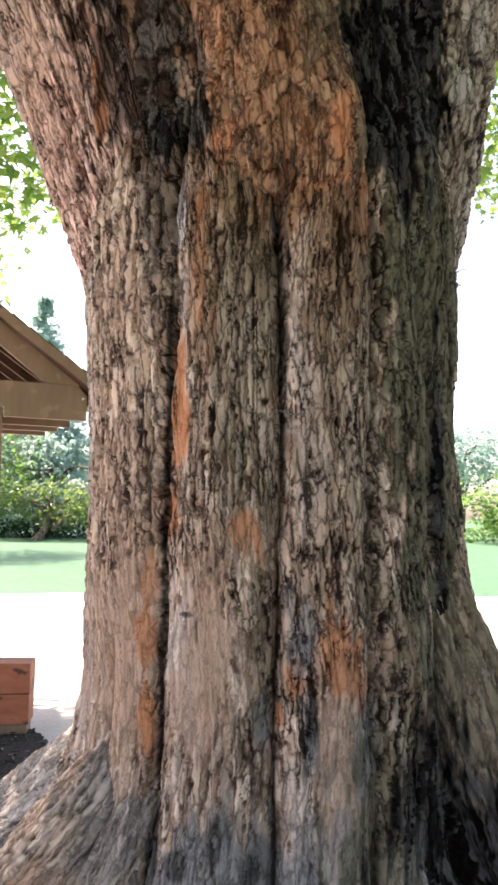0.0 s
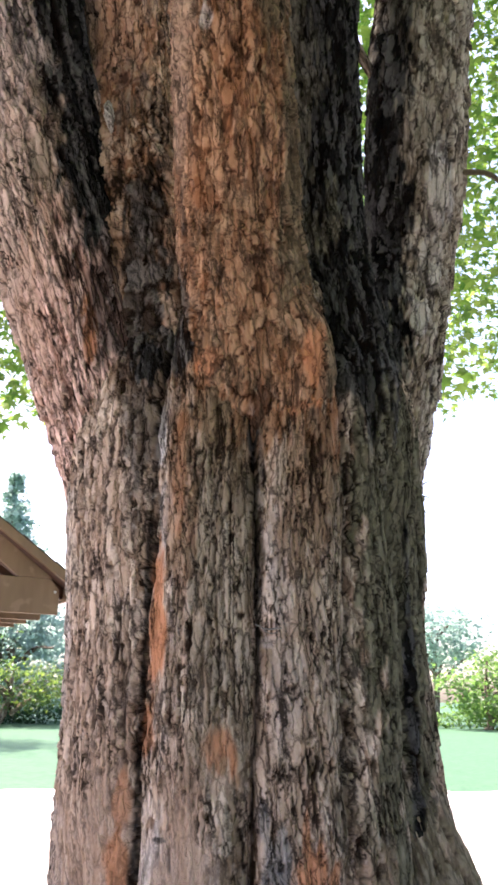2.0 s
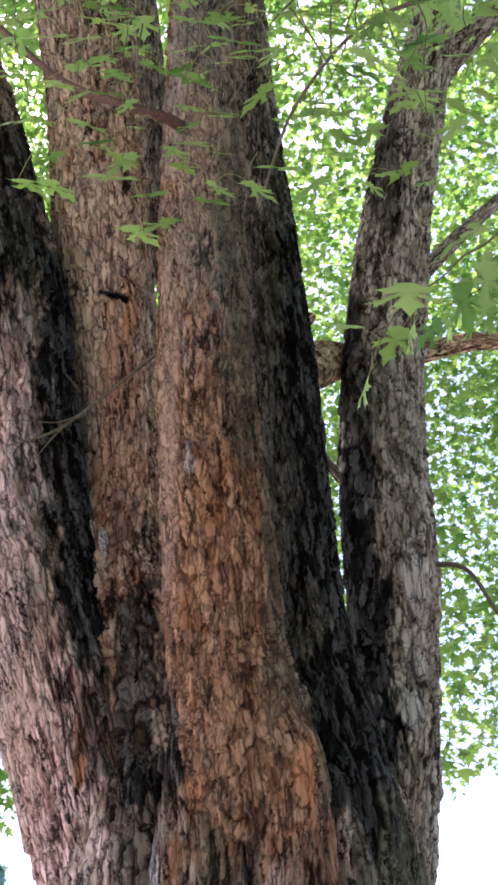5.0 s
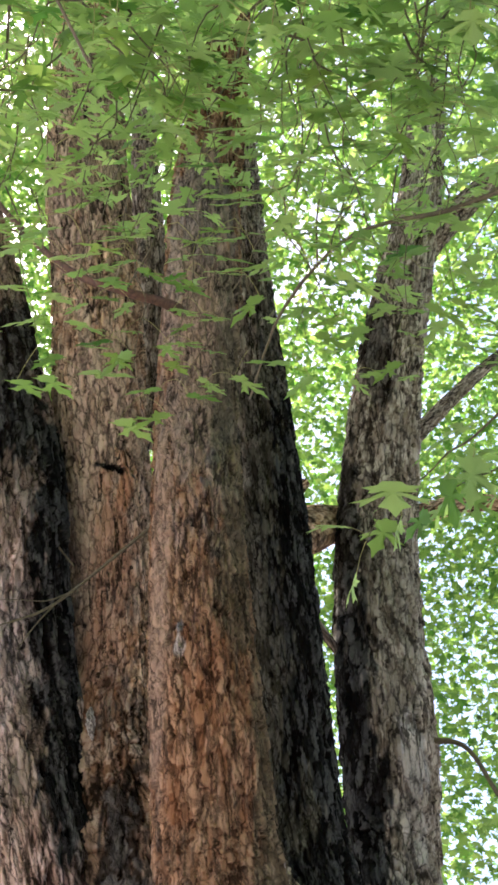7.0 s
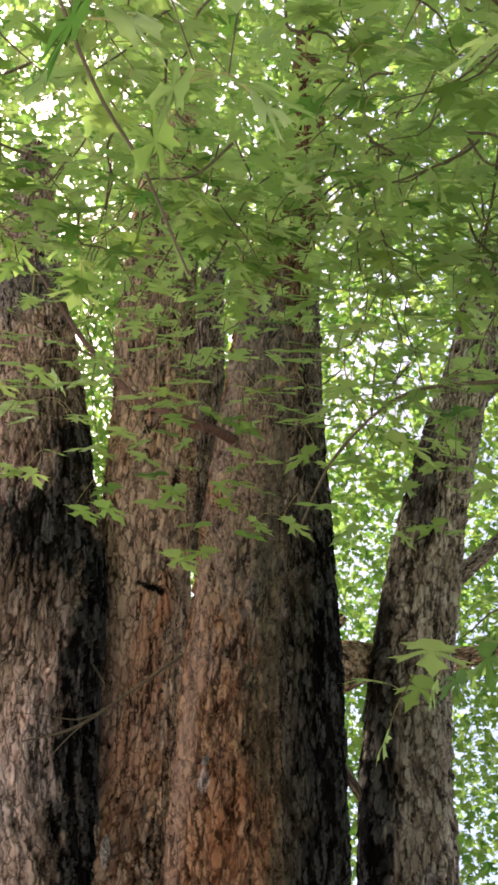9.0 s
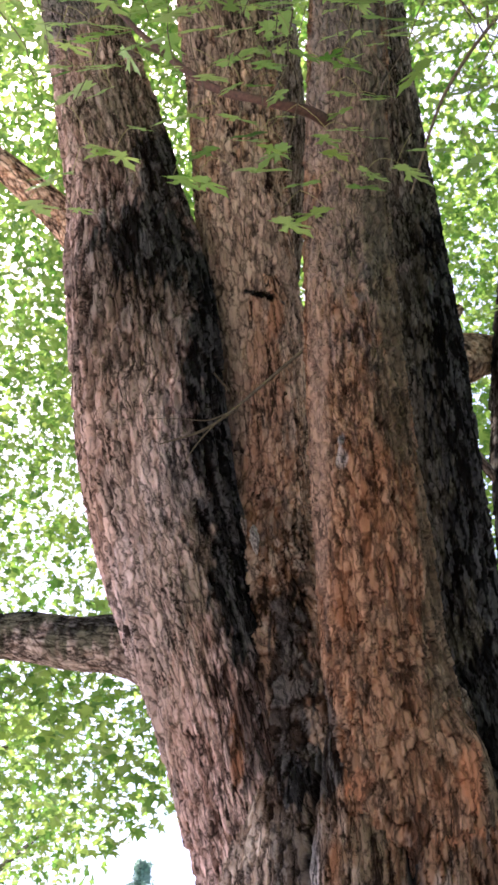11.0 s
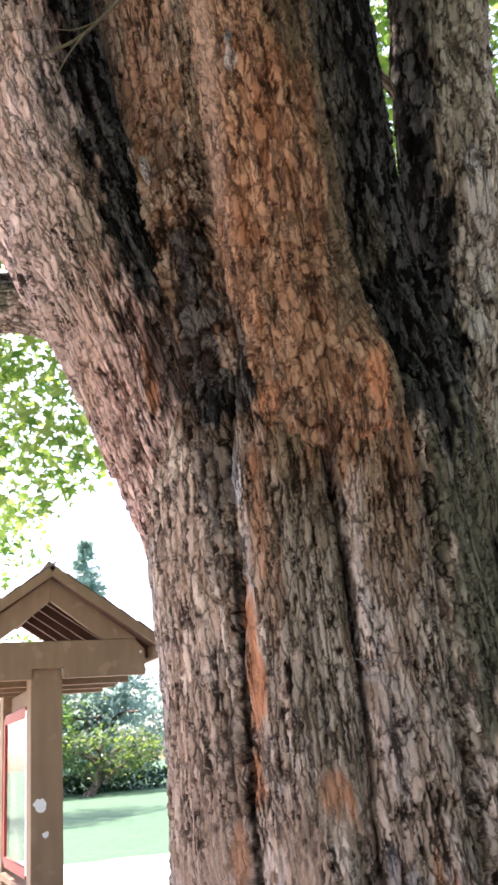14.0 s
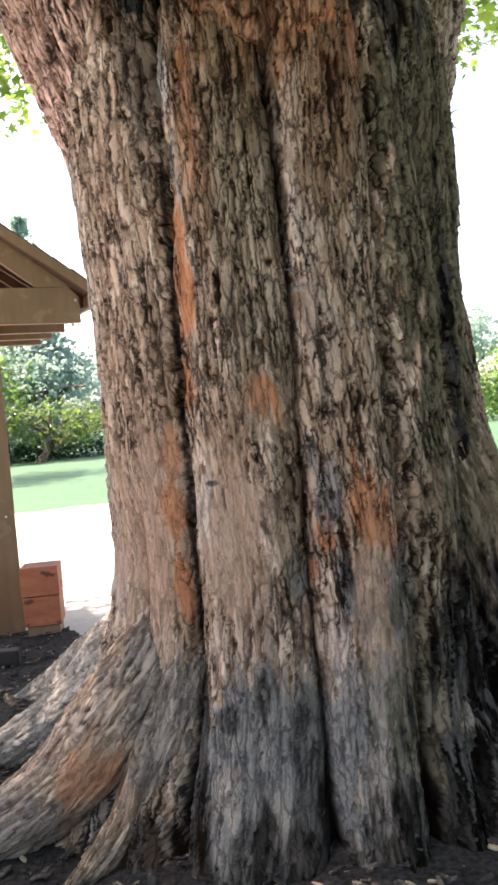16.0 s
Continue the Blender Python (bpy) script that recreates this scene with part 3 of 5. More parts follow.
TRUNK_MARKS = {
    "warm": [(0.10, 2.78, 0.40, 0.42, 1.0), (0.30, 2.40, 0.14, 0.45, 0.75), (-0.17, 2.30, 0.07, 0.50, 0.6), (-0.02, 2.45, 0.14, 0.25, 0.6), (-0.42, 2.95, 0.14, 0.30, 0.6)],
    "worn": [(-0.248, 1.99, 0.034, 0.13, 1), (-0.242, 1.76, 0.036, 0.16, 1), (-0.262, 1.48, 0.036, 0.15, 0.9), (-0.02, 1.40, 0.055, 0.08, 0.8), (0.03, 1.36, 0.026, 0.11, 1), (-0.345, 1.22, 0.038, 0.16, 0.7),
             (-0.355, 1.04, 0.045, 0.16, 0.85), (-0.338, 0.75, 0.042, 0.15, 1), (0.272, 1.14, 0.020, 0.13, 0.9), (0.293, 1.0, 0.065, 0.14, 0.95), (0.36, 0.95, 0.04, 0.12, 0.8), (0.159, 0.93, 0.030, 0.07, 1), (0.108, 0.80, 0.020, 0.055, 1),
             (0.39, 0.86, 0.036, 0.08, 0.7), (0.30, 2.76, 0.060, 0.14, 1), (0.22, 2.66, 0.060, 0.08, 0.85), (-0.10, 2.79, 0.06, 0.04, 0.9), (-0.556, 2.95, 0.040, 0.14, 1), (-0.185, 2.42, 0.030, 0.30, 0.4), (0.4, 2.5, 0.035, 0.22, 0.5), (-0.20, 0.23, 0.022, 0.024, 0.9)],
    "tan": [(-0.05, 2.66, 0.22, 0.22, 0.5), (-0.17, 2.2, 0.055, 0.5, 0.55), (-0.42, 1.0, 0.16, 0.52, 0.85), (-0.14, 0.98, 0.12, 0.42, 0.85), (-0.56, 0.95, 0.10, 0.45, 0.6), (-0.258, 0.71, 0.024, 0.08, 1.0), (0.57, 0.87, 0.05, 0.16, 0.7), (0.48, 0.96, 0.05, 0.14, 0.6), (-0.19, 2.35, 0.04, 0.35, 0.8),
            (-0.08, 1.36, 0.17, 0.16, 0.65), (0.30, 0.62, 0.09, 0.34, 0.65), (0.56, 0.95, 0.035, 0.30, 0.75), (0.80, 1.0, 0.07, 0.35, 0.6), (0.25, 1.15, 0.12, 0.2, 0.4),
            (0.28, 2.35, 0.14, 0.55, 0.6), (0.24, 1.7, 0.12, 0.4, 0.35), (-0.50, 1.45, 0.14, 0.4, 0.5), (-0.48, 2.2, 0.16, 0.5, 0.35)],
    # The leftmost tall patches put light from the left into the colour.
    "pale": [(-0.265, 2.52, 0.030, 0.15, 1.0), (0.246, 2.16, 0.05, 0.16, 0.4), (0.20, 1.88, 0.05, 0.16, 0.45), (0.23, 1.63, 0.06, 0.14, 0.4), (-0.235, 2.2, 0.03, 0.17, 0.75), (-0.20, 1.0, 0.07, 0.25, 0.45), (0.20, 1.62, 0.07, 0.22, 0.4), (-0.66, 1.7, 0.08, 0.7, 0.5),
             (-0.62, 0.9, 0.08, 0.4, 0.45), (0.18, 0.5, 0.05, 0.2, 0.35), (0.17, 1.76, 0.06, 0.03, 0.5), (0.16, 2.05, 0.05, 0.25, 0.35)],
    "lichen": [(0.196, 1.10, 0.035, 0.10, 0.7), (0.208, 0.77, 0.035, 0.12, 0.7), (0.137, 1.18, 0.02, 0.07, 0.6), (0.056, 0.76, 0.03, 0.06, 0.8), (0.39, 0.66, 0.05, 0.16, 0.7), (-0.05, 0.20, 0.36, 0.40, 0.80), (0.26, 0.28, 0.16, 0.36, 0.55), (0.17, 1.05, 0.045, 0.14, 0.65), (0.40, 0.72, 0.05, 0.16, 0.6),
               (-0.62, 0.25, 0.2, 0.25, 0.6), (0.05, 0.78, 0.06, 0.14, 0.55)],
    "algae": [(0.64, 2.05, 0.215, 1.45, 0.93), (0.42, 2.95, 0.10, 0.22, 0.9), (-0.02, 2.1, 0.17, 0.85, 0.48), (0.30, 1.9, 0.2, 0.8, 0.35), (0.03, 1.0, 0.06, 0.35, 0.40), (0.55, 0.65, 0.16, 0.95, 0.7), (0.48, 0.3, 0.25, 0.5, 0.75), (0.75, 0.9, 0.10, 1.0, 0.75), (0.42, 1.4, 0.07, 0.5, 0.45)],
    # Black stains and knots, plus shade painted into the fork, seams and right foot.
    "stain_shade": [(0.78, 0.20, 0.42, 0.62, 0.95), (0.56, 3.0, 0.15, 0.55, 0.96), (0.44, 0.06, 0.34, 0.16, 0.85), (0.695, 1.3, 0.035, 1.0, 0.9), (-0.30, 0.34, 0.03, 0.12, 0.8), (0.085, 2.55, 0.026, 0.17, 0.88), (0.10, 2.78, 0.05, 0.08, 0.8), (-0.26, 2.86, 0.05, 0.16, 0.85), (-0.33, 2.85, 0.055, 0.16, 0.95), (-0.39, 3.06, 0.15, 0.26, 0.85), (0.48, 2.9, 0.10, 0.25, 0.8), (0.112, 2.2, 0.018, 0.6, 0.55), (-0.29, 1.4, 0.016, 1.2, 0.8),
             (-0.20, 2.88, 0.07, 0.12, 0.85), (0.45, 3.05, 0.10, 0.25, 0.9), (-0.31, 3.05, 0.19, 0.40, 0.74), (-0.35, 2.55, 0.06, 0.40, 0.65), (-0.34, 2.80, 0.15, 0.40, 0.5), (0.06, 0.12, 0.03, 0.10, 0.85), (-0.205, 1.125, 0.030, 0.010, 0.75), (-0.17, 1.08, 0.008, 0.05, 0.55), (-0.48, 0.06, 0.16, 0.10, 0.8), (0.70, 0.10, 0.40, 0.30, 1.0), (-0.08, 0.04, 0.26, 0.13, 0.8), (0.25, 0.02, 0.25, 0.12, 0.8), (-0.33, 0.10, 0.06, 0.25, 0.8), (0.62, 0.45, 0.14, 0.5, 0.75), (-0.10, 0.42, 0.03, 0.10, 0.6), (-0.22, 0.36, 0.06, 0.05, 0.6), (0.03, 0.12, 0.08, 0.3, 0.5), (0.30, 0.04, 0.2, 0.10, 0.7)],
}


def trunk():
    n_round, n_up = 530, 740
    z = np.linspace(-0.12, 3.75, n_up)
    mid, half, deep = (smooth(a, 37) for a in trunk_profile(z))
    th = facing_angles(n_round, 0.55)
    s, c = np.sin(th), np.cos(th)
    e = 2 / 2.35
    ex, ey = np.sign(s) * np.abs(s) ** e, np.sign(c) * np.abs(c) ** e
    x = mid[:, None] + half[:, None] * ex[None]
    y = 3.55 - deep[:, None] * ey[None]
    zz = np.repeat(z[:, None], n_round, 1)
    out = np.stack([ex[None] / half[:, None], -ey[None] / deep[:, None]], -1)
    out /= np.linalg.norm(out, axis=-1)[..., None] + 1e-9
    gap = np.zeros(x.shape)
    wob = 0.012 * fbm(zz * 2.2, zz * 0 + 3, 17) + 0.010 * fbm(zz * 11, x * 3, 18)
    rough = 0.5 + 0.5 * fbm(zz * 6, x * 4, 19)
    for rows, d, w in SEAMS:
        r = np.array(rows)
        sx = smooth(np.interp(z, r[:, 0], r[:, 1]), 31)[:, None] + wob
        reach = np.ones(n_up)
        if r[-1, 0] < 2.2:
            reach = 1 - step(r[-1, 0] - 0.35, r[-1, 0] + 0.05, z)
        off = np.abs(x - sx)
        front = np.clip(ey * 3 + 0.9, 0, 1)[None]
        foot = (1 + 1.3 * np.exp(-((z + 0.05) / 0.25) ** 2))[:, None]
        gap += foot * front * reach[:, None] * (d * (0.75 + 0.5 * rough) * np.exp(-off / (w * (0.8 + 0.6 * rough))) + 0.40 * d * np.exp(-((off / 0.085) ** 2)))
    lobes = 0.030 * fbm(x * 2.4 + 9, zz * 0.8, 23) + 0.014 * fbm(x * 7, zz * 2.2, 29)
    near_fork = np.exp(-((x - 0.1) / 0.28) ** 2 - ((zz - 2.72) / 0.16) ** 2)
    lobes += near_fork * (0.035 * fbm(x * 10, zz * 9, 41) + 0.02 * fbm(x * 24, zz * 14, 43))
    swell = 0.055 * np.exp(-((x - 0.27) / 0.12) ** 2 - ((zz - 2.72) / 0.22) ** 2) * (ey > 0)[None]      # the shoulder below the front stem
    swell = swell + 0.10 * np.exp(-((x + 0.13) / 0.11) ** 2 - ((zz - 2.96) / 0.16) ** 2) * (ey > 0)[None]
    u = np.cumsum(np.hypot(np.gradient(x, axis=1), np.gradient(y, axis=1)), 1)
    u -= u[:, n_round // 2][:, None]
    h, plate, inner_shade = bark(u, zz, 3, 0.046, 0.20, 0.031)
    calm = patches(x, zz, u, zz, [(-0.18, 0.95, 0.15, 0.45, 0.95), (-0.05, 0.92, 0.10, 0.30, 0.8), (0.10, 0.34, 0.62, 0.36, 0.55), (-0.48, 0.85, 0.20, 0.55, 0.8), (0.31, 0.62, 0.12, 0.42, 0.9), (0.0, 1.35, 0.14, 0.14, 0.7), (-0.25, 1.8, 0.035, 0.45, 0.9), (0.30, 2.75, 0.07, 0.14, 0.6), (-0.55, 2.95, 0.05, 0.14, 0.7)], 71)
    shift = (lobes + swell - gap + (1 - 0.72 * calm) * h)[..., None] * out
    pos = np.stack([x, y, zz], -1)
    pos[..., :2] += shift
    me = grid_mesh("trunk", pos, BARK_TRUNK)
    # Deep seams take the same painted shade.
    inner_shade = np.maximum(inner_shade * (1 - 0.9 * calm), step(0.085, 0.15, gap))
    run = np.r_[0, np.cumsum(np.hypot(np.diff(z), np.diff(deep)))]      # length along the flare
    store(me, pos, u, np.repeat((run - run[-1])[:, None], n_round, 1), plate, inner_shade, TRUNK_MARKS, 300, calm)
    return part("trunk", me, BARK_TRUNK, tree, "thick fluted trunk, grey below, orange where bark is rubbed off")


trunk_ob = trunk()
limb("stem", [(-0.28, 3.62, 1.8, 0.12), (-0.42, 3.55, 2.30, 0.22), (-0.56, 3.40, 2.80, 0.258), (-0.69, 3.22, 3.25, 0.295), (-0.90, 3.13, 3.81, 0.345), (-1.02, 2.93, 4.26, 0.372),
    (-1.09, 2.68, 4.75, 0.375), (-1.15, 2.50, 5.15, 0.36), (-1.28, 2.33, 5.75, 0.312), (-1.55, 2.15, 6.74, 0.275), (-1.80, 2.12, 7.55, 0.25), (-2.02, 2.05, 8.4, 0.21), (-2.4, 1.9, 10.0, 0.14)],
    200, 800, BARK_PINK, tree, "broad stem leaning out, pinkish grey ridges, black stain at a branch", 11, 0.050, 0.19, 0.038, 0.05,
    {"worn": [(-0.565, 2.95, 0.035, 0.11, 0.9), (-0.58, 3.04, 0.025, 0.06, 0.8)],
     # The broad pale patch paints in light on the stem's left side.
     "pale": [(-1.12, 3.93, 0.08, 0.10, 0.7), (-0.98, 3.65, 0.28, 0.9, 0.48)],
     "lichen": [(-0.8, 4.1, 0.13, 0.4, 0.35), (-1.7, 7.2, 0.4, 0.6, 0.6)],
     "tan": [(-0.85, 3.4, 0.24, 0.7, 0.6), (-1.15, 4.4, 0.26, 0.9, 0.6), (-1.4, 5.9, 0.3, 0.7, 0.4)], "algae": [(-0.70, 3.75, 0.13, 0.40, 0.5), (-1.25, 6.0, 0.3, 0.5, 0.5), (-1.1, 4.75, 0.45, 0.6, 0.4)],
     # A stain at the branch; black along the inner side is painted crevice shade.
     "stain_shade": [(-1.00, 5.10, 0.34, 0.30, 0.88), (-1.08, 5.05, 0.60, 0.65, 0.5), (-0.58, 3.80, 0.16, 0.65, 1.0), (-0.62, 4.4, 0.14, 0.7, 0.9), (-0.42, 3.15, 0.19, 0.50, 0.70), (-0.80, 4.9, 0.28, 0.95, 0.35), (-0.74, 4.9, 0.13, 0.9, 0.95), (-0.58, 3.45, 0.13, 0.3, 0.6), (-0.75, 4.25, 0.20, 0.60, 0.2), (-0.69, 4.25, 0.13, 0.55, 0.9), (-1.0, 5.7, 0.16, 0.7, 0.85)]})
limb("stem", [(-0.26, 3.66, 2.4, 0.16), (-0.34, 3.52, 2.95, 0.36), (-0.43, 3.40, 3.45, 0.40), (-0.50, 3.32, 3.95, 0.30), (-0.51, 3.22, 4.40, 0.225), (-0.56, 2.92, 5.04, 0.255), (-0.64, 2.61, 5.62, 0.26), (-0.70, 2.30, 6.34, 0.26),
    (-0.78, 1.90, 6.94, 0.255), (-0.83, 1.70, 7.56, 0.24), (-0.90, 1.45, 8.3, 0.2), (-1.0, 1.1, 9.8, 0.14)],
    190, 780, BARK_PLATY, tree, "upright stem with pale brown bark plates and an old scar", 13, 0.064, 0.110, 0.036, 0.05,
    # Black low on the stem puts the fork's shade into the bark.
    {"pale": [(-0.62, 5.0, 0.36, 1.2, 0.30)], "lichen": [(-0.76, 7.0, 0.45, 1.0, 0.42)], "tan": [(-0.6, 4.9, 0.34, 1.0, 0.35), (-0.65, 6.0, 0.4, 1.4, 0.3)], "stain_shade": [(-0.38, 3.05, 0.42, 0.80, 0.55), (-0.36, 3.2, 0.12, 0.6, 0.85), (-0.42, 3.7, 0.26, 0.6, 0.45), (-0.50, 5.13, 0.12, 0.022, 0.9)], "worn": [(-0.52, 4.25, 0.14, 0.45, 0.45), (-0.50, 4.75, 0.12, 0.30, 0.45), (-0.45, 5.02, 0.05, 0.16, 0.8), (-0.55, 5.05, 0.05, 0.10, 0.5)]})
limb("stem", [(0.12, 3.62, 2.2, 0.10), (0.12, 3.44, 2.50, 0.19), (0.10, 3.17, 2.80, 0.265), (0.06, 3.02, 3.08, 0.262), (0.02, 2.90, 3.32, 0.245), (-0.01, 2.69, 3.66, 0.238), (-0.05, 2.54, 4.12, 0.226), (-0.07, 2.41, 4.65, 0.216),
    (-0.08, 2.28, 5.30, 0.212), (-0.06, 1.98, 5.92, 0.21), (-0.03, 1.76, 6.80, 0.20), (0.04, 1.62, 7.6, 0.185), (0.09, 1.28, 8.8, 0.165), (0.08, 0.75, 10.6, 0.12)],
    200, 940, BARK_FRONT, tree, "front stem with orange-brown scaly plates above a swollen collar", 18, 0.062, 0.098, 0.034, 0.04,
    {"worn": [(0.30, 2.80, 0.05, 0.10, 0.8), (-0.08, 2.80, 0.06, 0.05, 0.7), (0.08, 3.05, 0.16, 0.4, 0.22), (0.0, 3.6, 0.18, 0.5, 0.12)],
     # Strips along the left edge carry side light in their colour.
     "tan": [(-0.05, 5.2, 0.22, 1.3, 0.25), (-0.22, 4.2, 0.06, 1.0, 0.55)], "pale": [(-0.06, 5.6, 0.25, 1.5, 0.28), (-0.22, 4.2, 0.05, 0.9, 0.12), (-0.12, 3.88, 0.03, 0.05, 0.6), (-0.2, 6.0, 0.05, 0.9, 0.4)],
     # Dark patches at the collar and left flank are painted crease shade.
     "lichen": [(-0.03, 4.62, 0.03, 0.04, 0.45), (0.0, 4.75, 0.035, 0.05, 0.4), (-0.13, 3.96, 0.02, 0.025, 0.8), (-0.03, 6.3, 0.2, 0.5, 0.4)], "stain_shade": [(0.12, 2.64, 0.07, 0.10, 0.5), (-0.25, 3.0, 0.08, 0.35, 0.75)],
     "algae": [(0.10, 2.95, 0.34, 0.42, 0.30), (0.25, 3.2, 0.09, 0.75, 0.6), (0.22, 3.6, 0.08, 0.6, 0.6), (0.10, 4.8, 0.12, 1.3, 0.6), (0.10, 5.4, 0.10, 0.5, 0.5)]})
limb("stem", [(0.22, 3.30, 2.40, 0.07), (0.25, 3.10, 2.64, 0.14), (0.235, 3.01, 2.86, 0.168), (0.17, 2.96, 3.06, 0.15), (0.10, 2.92, 3.25, 0.10)],
    120, 170, BARK_FRONT, tree, "swollen collar of the front stem with an orange scar", 21, 0.060, 0.095, 0.032, 0.08,
    # Crease under the collar darkened with painted shade.
    {"worn": [(0.30, 2.80, 0.055, 0.14, 0.95), (0.33, 2.90, 0.03, 0.05, 0.9)], "stain_shade": [(0.08, 2.60, 0.06, 0.12, 0.55)], "algae": [(0.20, 2.98, 0.30, 0.16, 0.25), (0.38, 2.9, 0.04, 0.3, 0.6)]})
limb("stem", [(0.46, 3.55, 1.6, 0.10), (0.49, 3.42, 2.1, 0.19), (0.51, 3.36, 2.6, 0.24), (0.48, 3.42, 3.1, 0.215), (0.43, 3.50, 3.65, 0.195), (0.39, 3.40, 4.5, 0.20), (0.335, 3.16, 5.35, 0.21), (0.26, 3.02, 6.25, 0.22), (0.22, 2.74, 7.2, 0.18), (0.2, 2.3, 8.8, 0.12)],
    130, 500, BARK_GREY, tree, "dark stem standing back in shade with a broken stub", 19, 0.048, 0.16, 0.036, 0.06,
    # Near black paints in the shade this stem stands in.
    {"stain_shade": [(0.60, 4.8, 0.34, 2.6, 0.95), (0.45, 5.0, 0.5, 2.6, 0.45), (0.54, 3.2, 0.26, 0.8, 0.93)], "algae": [(0.4, 4.5, 0.4, 2.8, 0.7), (0.5, 2.5, 0.3, 0.8, 0.9)]})
limb("stem", [(0.45, 3.75, 1.5, 0.10), (0.58, 3.76, 2.1, 0.18), (0.68, 3.80, 2.50, 0.20), (0.80, 3.92, 2.90, 0.20), (0.90, 4.02, 3.35, 0.215), (0.95, 4.10, 3.82, 0.25), (0.97, 3.93, 4.34, 0.275), (0.99, 3.74, 5.0, 0.265), (1.07, 3.54, 5.75, 0.255), (1.19, 3.22, 6.5, 0.238),
    (1.40, 2.88, 7.4, 0.205), (1.56, 2.60, 7.95, 0.18), (1.8, 2.1, 9.2, 0.13)],
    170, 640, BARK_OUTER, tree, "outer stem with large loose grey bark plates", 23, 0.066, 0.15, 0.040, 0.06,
    # Black down the left side is crevice shade put into the colour.
    {"pale": [(1.05, 4.12, 0.10, 0.22, 1.0), (0.94, 3.40, 0.06, 0.12, 0.85), (1.02, 3.75, 0.10, 0.25, 0.35)], "tan": [(0.86, 2.95, 0.12, 0.3, 0.3)], "algae": [(0.70, 2.6, 0.2, 0.5, 0.8), (0.98, 4.8, 0.2, 0.8, 0.35)], "stain_shade": [(0.76, 4.0, 0.17, 1.3, 0.96), (0.80, 5.6, 0.12, 1.3, 0.8), (1.1, 6.9, 0.16, 0.9, 0.7), (0.62, 3.0, 0.17, 0.6, 0.95), (1.0, 5.0, 0.3, 0.5, 0.15)]})
limb("stem", [(-0.50, 3.40, 6.2, 0.10), (-0.46, 3.15, 6.9, 0.125), (-0.48, 2.85, 7.6, 0.125), (-0.55, 2.45, 8.4, 0.11), (-0.62, 2.0, 9.8, 0.08)],
    60, 170, BARK_GREY, tree, "slim dark stem behind the others", 27, 0.04, 0.11, 0.016)


def bark_plate(x, z, wide, tall, stem, seed, label=""):
    """A loose plate of bark with a ragged rim, curved round a stem given by its rows."""
    rows = np.array(stem)
    cx, cy, r = (np.interp(z, rows[:, 2], rows[:, k]) for k in (0, 1, 3))
    th, ring = np.meshgrid(np.linspace(0, 2 * np.pi, 44, endpoint=False), np.array([0.02, 0.35, 0.65, 0.85, 0.96, 1.0, 1.0]))
    rim = 1 + 0.36 * fbm(np.cos(th) * 2 + seed, np.sin(th) * 2, seed) + 0.06 * vnoise(np.cos(th) * 9, np.sin(th) * 9, seed + 4)
    du, dv = wide * ring * rim * np.sign(np.cos(th)) * np.abs(np.cos(th)) ** 0.7, tall * ring * rim * np.sign(np.sin(th)) * np.abs(np.sin(th)) ** 0.7
    out = np.array([0.020, 0.021, 0.022, 0.022, 0.020, 0.014, -0.02])[:, None] + 0.004 * fbm(du * 40, dv * 25, seed + 7)
    lean = np.array([np.interp(z + dv, rows[:, 2], rows[:, k]) for k in (0, 1)]) - np.array([cx, cy])[:, None, None]
    turn = math.asin((x - cx) / r) + du / r
    pos = np.stack([cx + lean[0] + (r + out) * np.sin(turn), cy + lean[1] - (r + out) * np.cos(turn), z + dv], -1)
    me = grid_mesh("bark_plate", pos, BARK_OUTER)
    store(me, pos, du, dv, np.full(th.shape, 0.75), np.where(ring > 0.99, 0.6, 0.0), {"pale": [(x, z, 4 * wide, 4 * tall, 0.45)]}, seed)
    return part("bark_plate", me, BARK_OUTER, tree, label)


OUTER = [(0.80, 3.92, 2.90, 0.20), (0.90, 4.02, 3.35, 0.215), (0.95, 4.10, 3.82, 0.25), (0.97, 3.93, 4.34, 0.275), (0.99, 3.74, 5.0, 0.265)]
bark_plate(1.04, 4.10, 0.058, 0.16, OUTER, 3, "large pale loose bark plate")
bark_plate(0.93, 3.42, 0.050, 0.10, OUTER, 5, "pale loose bark plate")
bark_plate(1.02, 3.66, 0.035, 0.07, OUTER, 8)


def branch(ctrl, n_round, n_along, mat=BARK_GREY, label="", seed=31, deep=0.008, wide=0.03):
    return limb("branch", ctrl, n_round, n_along, mat, tree, label, seed, wide, 0.09, deep, 0.07)


limb("branch", [(-0.85, 3.45, 3.42, 0.16), (-1.18, 3.55, 3.64, 0.15), (-1.55, 3.7, 3.74, 0.14), (-1.95, 3.9, 3.88, 0.13), (-2.7, 4.3, 4.05, 0.10), (-3.8, 4.8, 4.0, 0.06)], 64, 200,
     BARK_GREY, tree, "low mossy bough reaching out sideways", 33, 0.03, 0.09, 0.010, 0.07, {"algae": [(-1.2, 3.74, 0.6, 0.18, 0.95), (-1.9, 3.97, 1.0, 0.22, 0.95)], "stain_shade": [(-1.3, 3.80, 0.5, 0.12, 0.8), (-1.9, 4.02, 0.7, 0.12, 0.8)]})
branch([(-1.2, 2.6, 5.25, 0.16), (-1.45, 2.55, 5.50, 0.13), (-1.75, 2.5, 5.85, 0.10), (-2.3, 2.4, 6.4, 0.08), (-3.2, 2.2, 7.2, 0.05)], 60, 150, BARK_PLATY, "reddish side bough", 35)
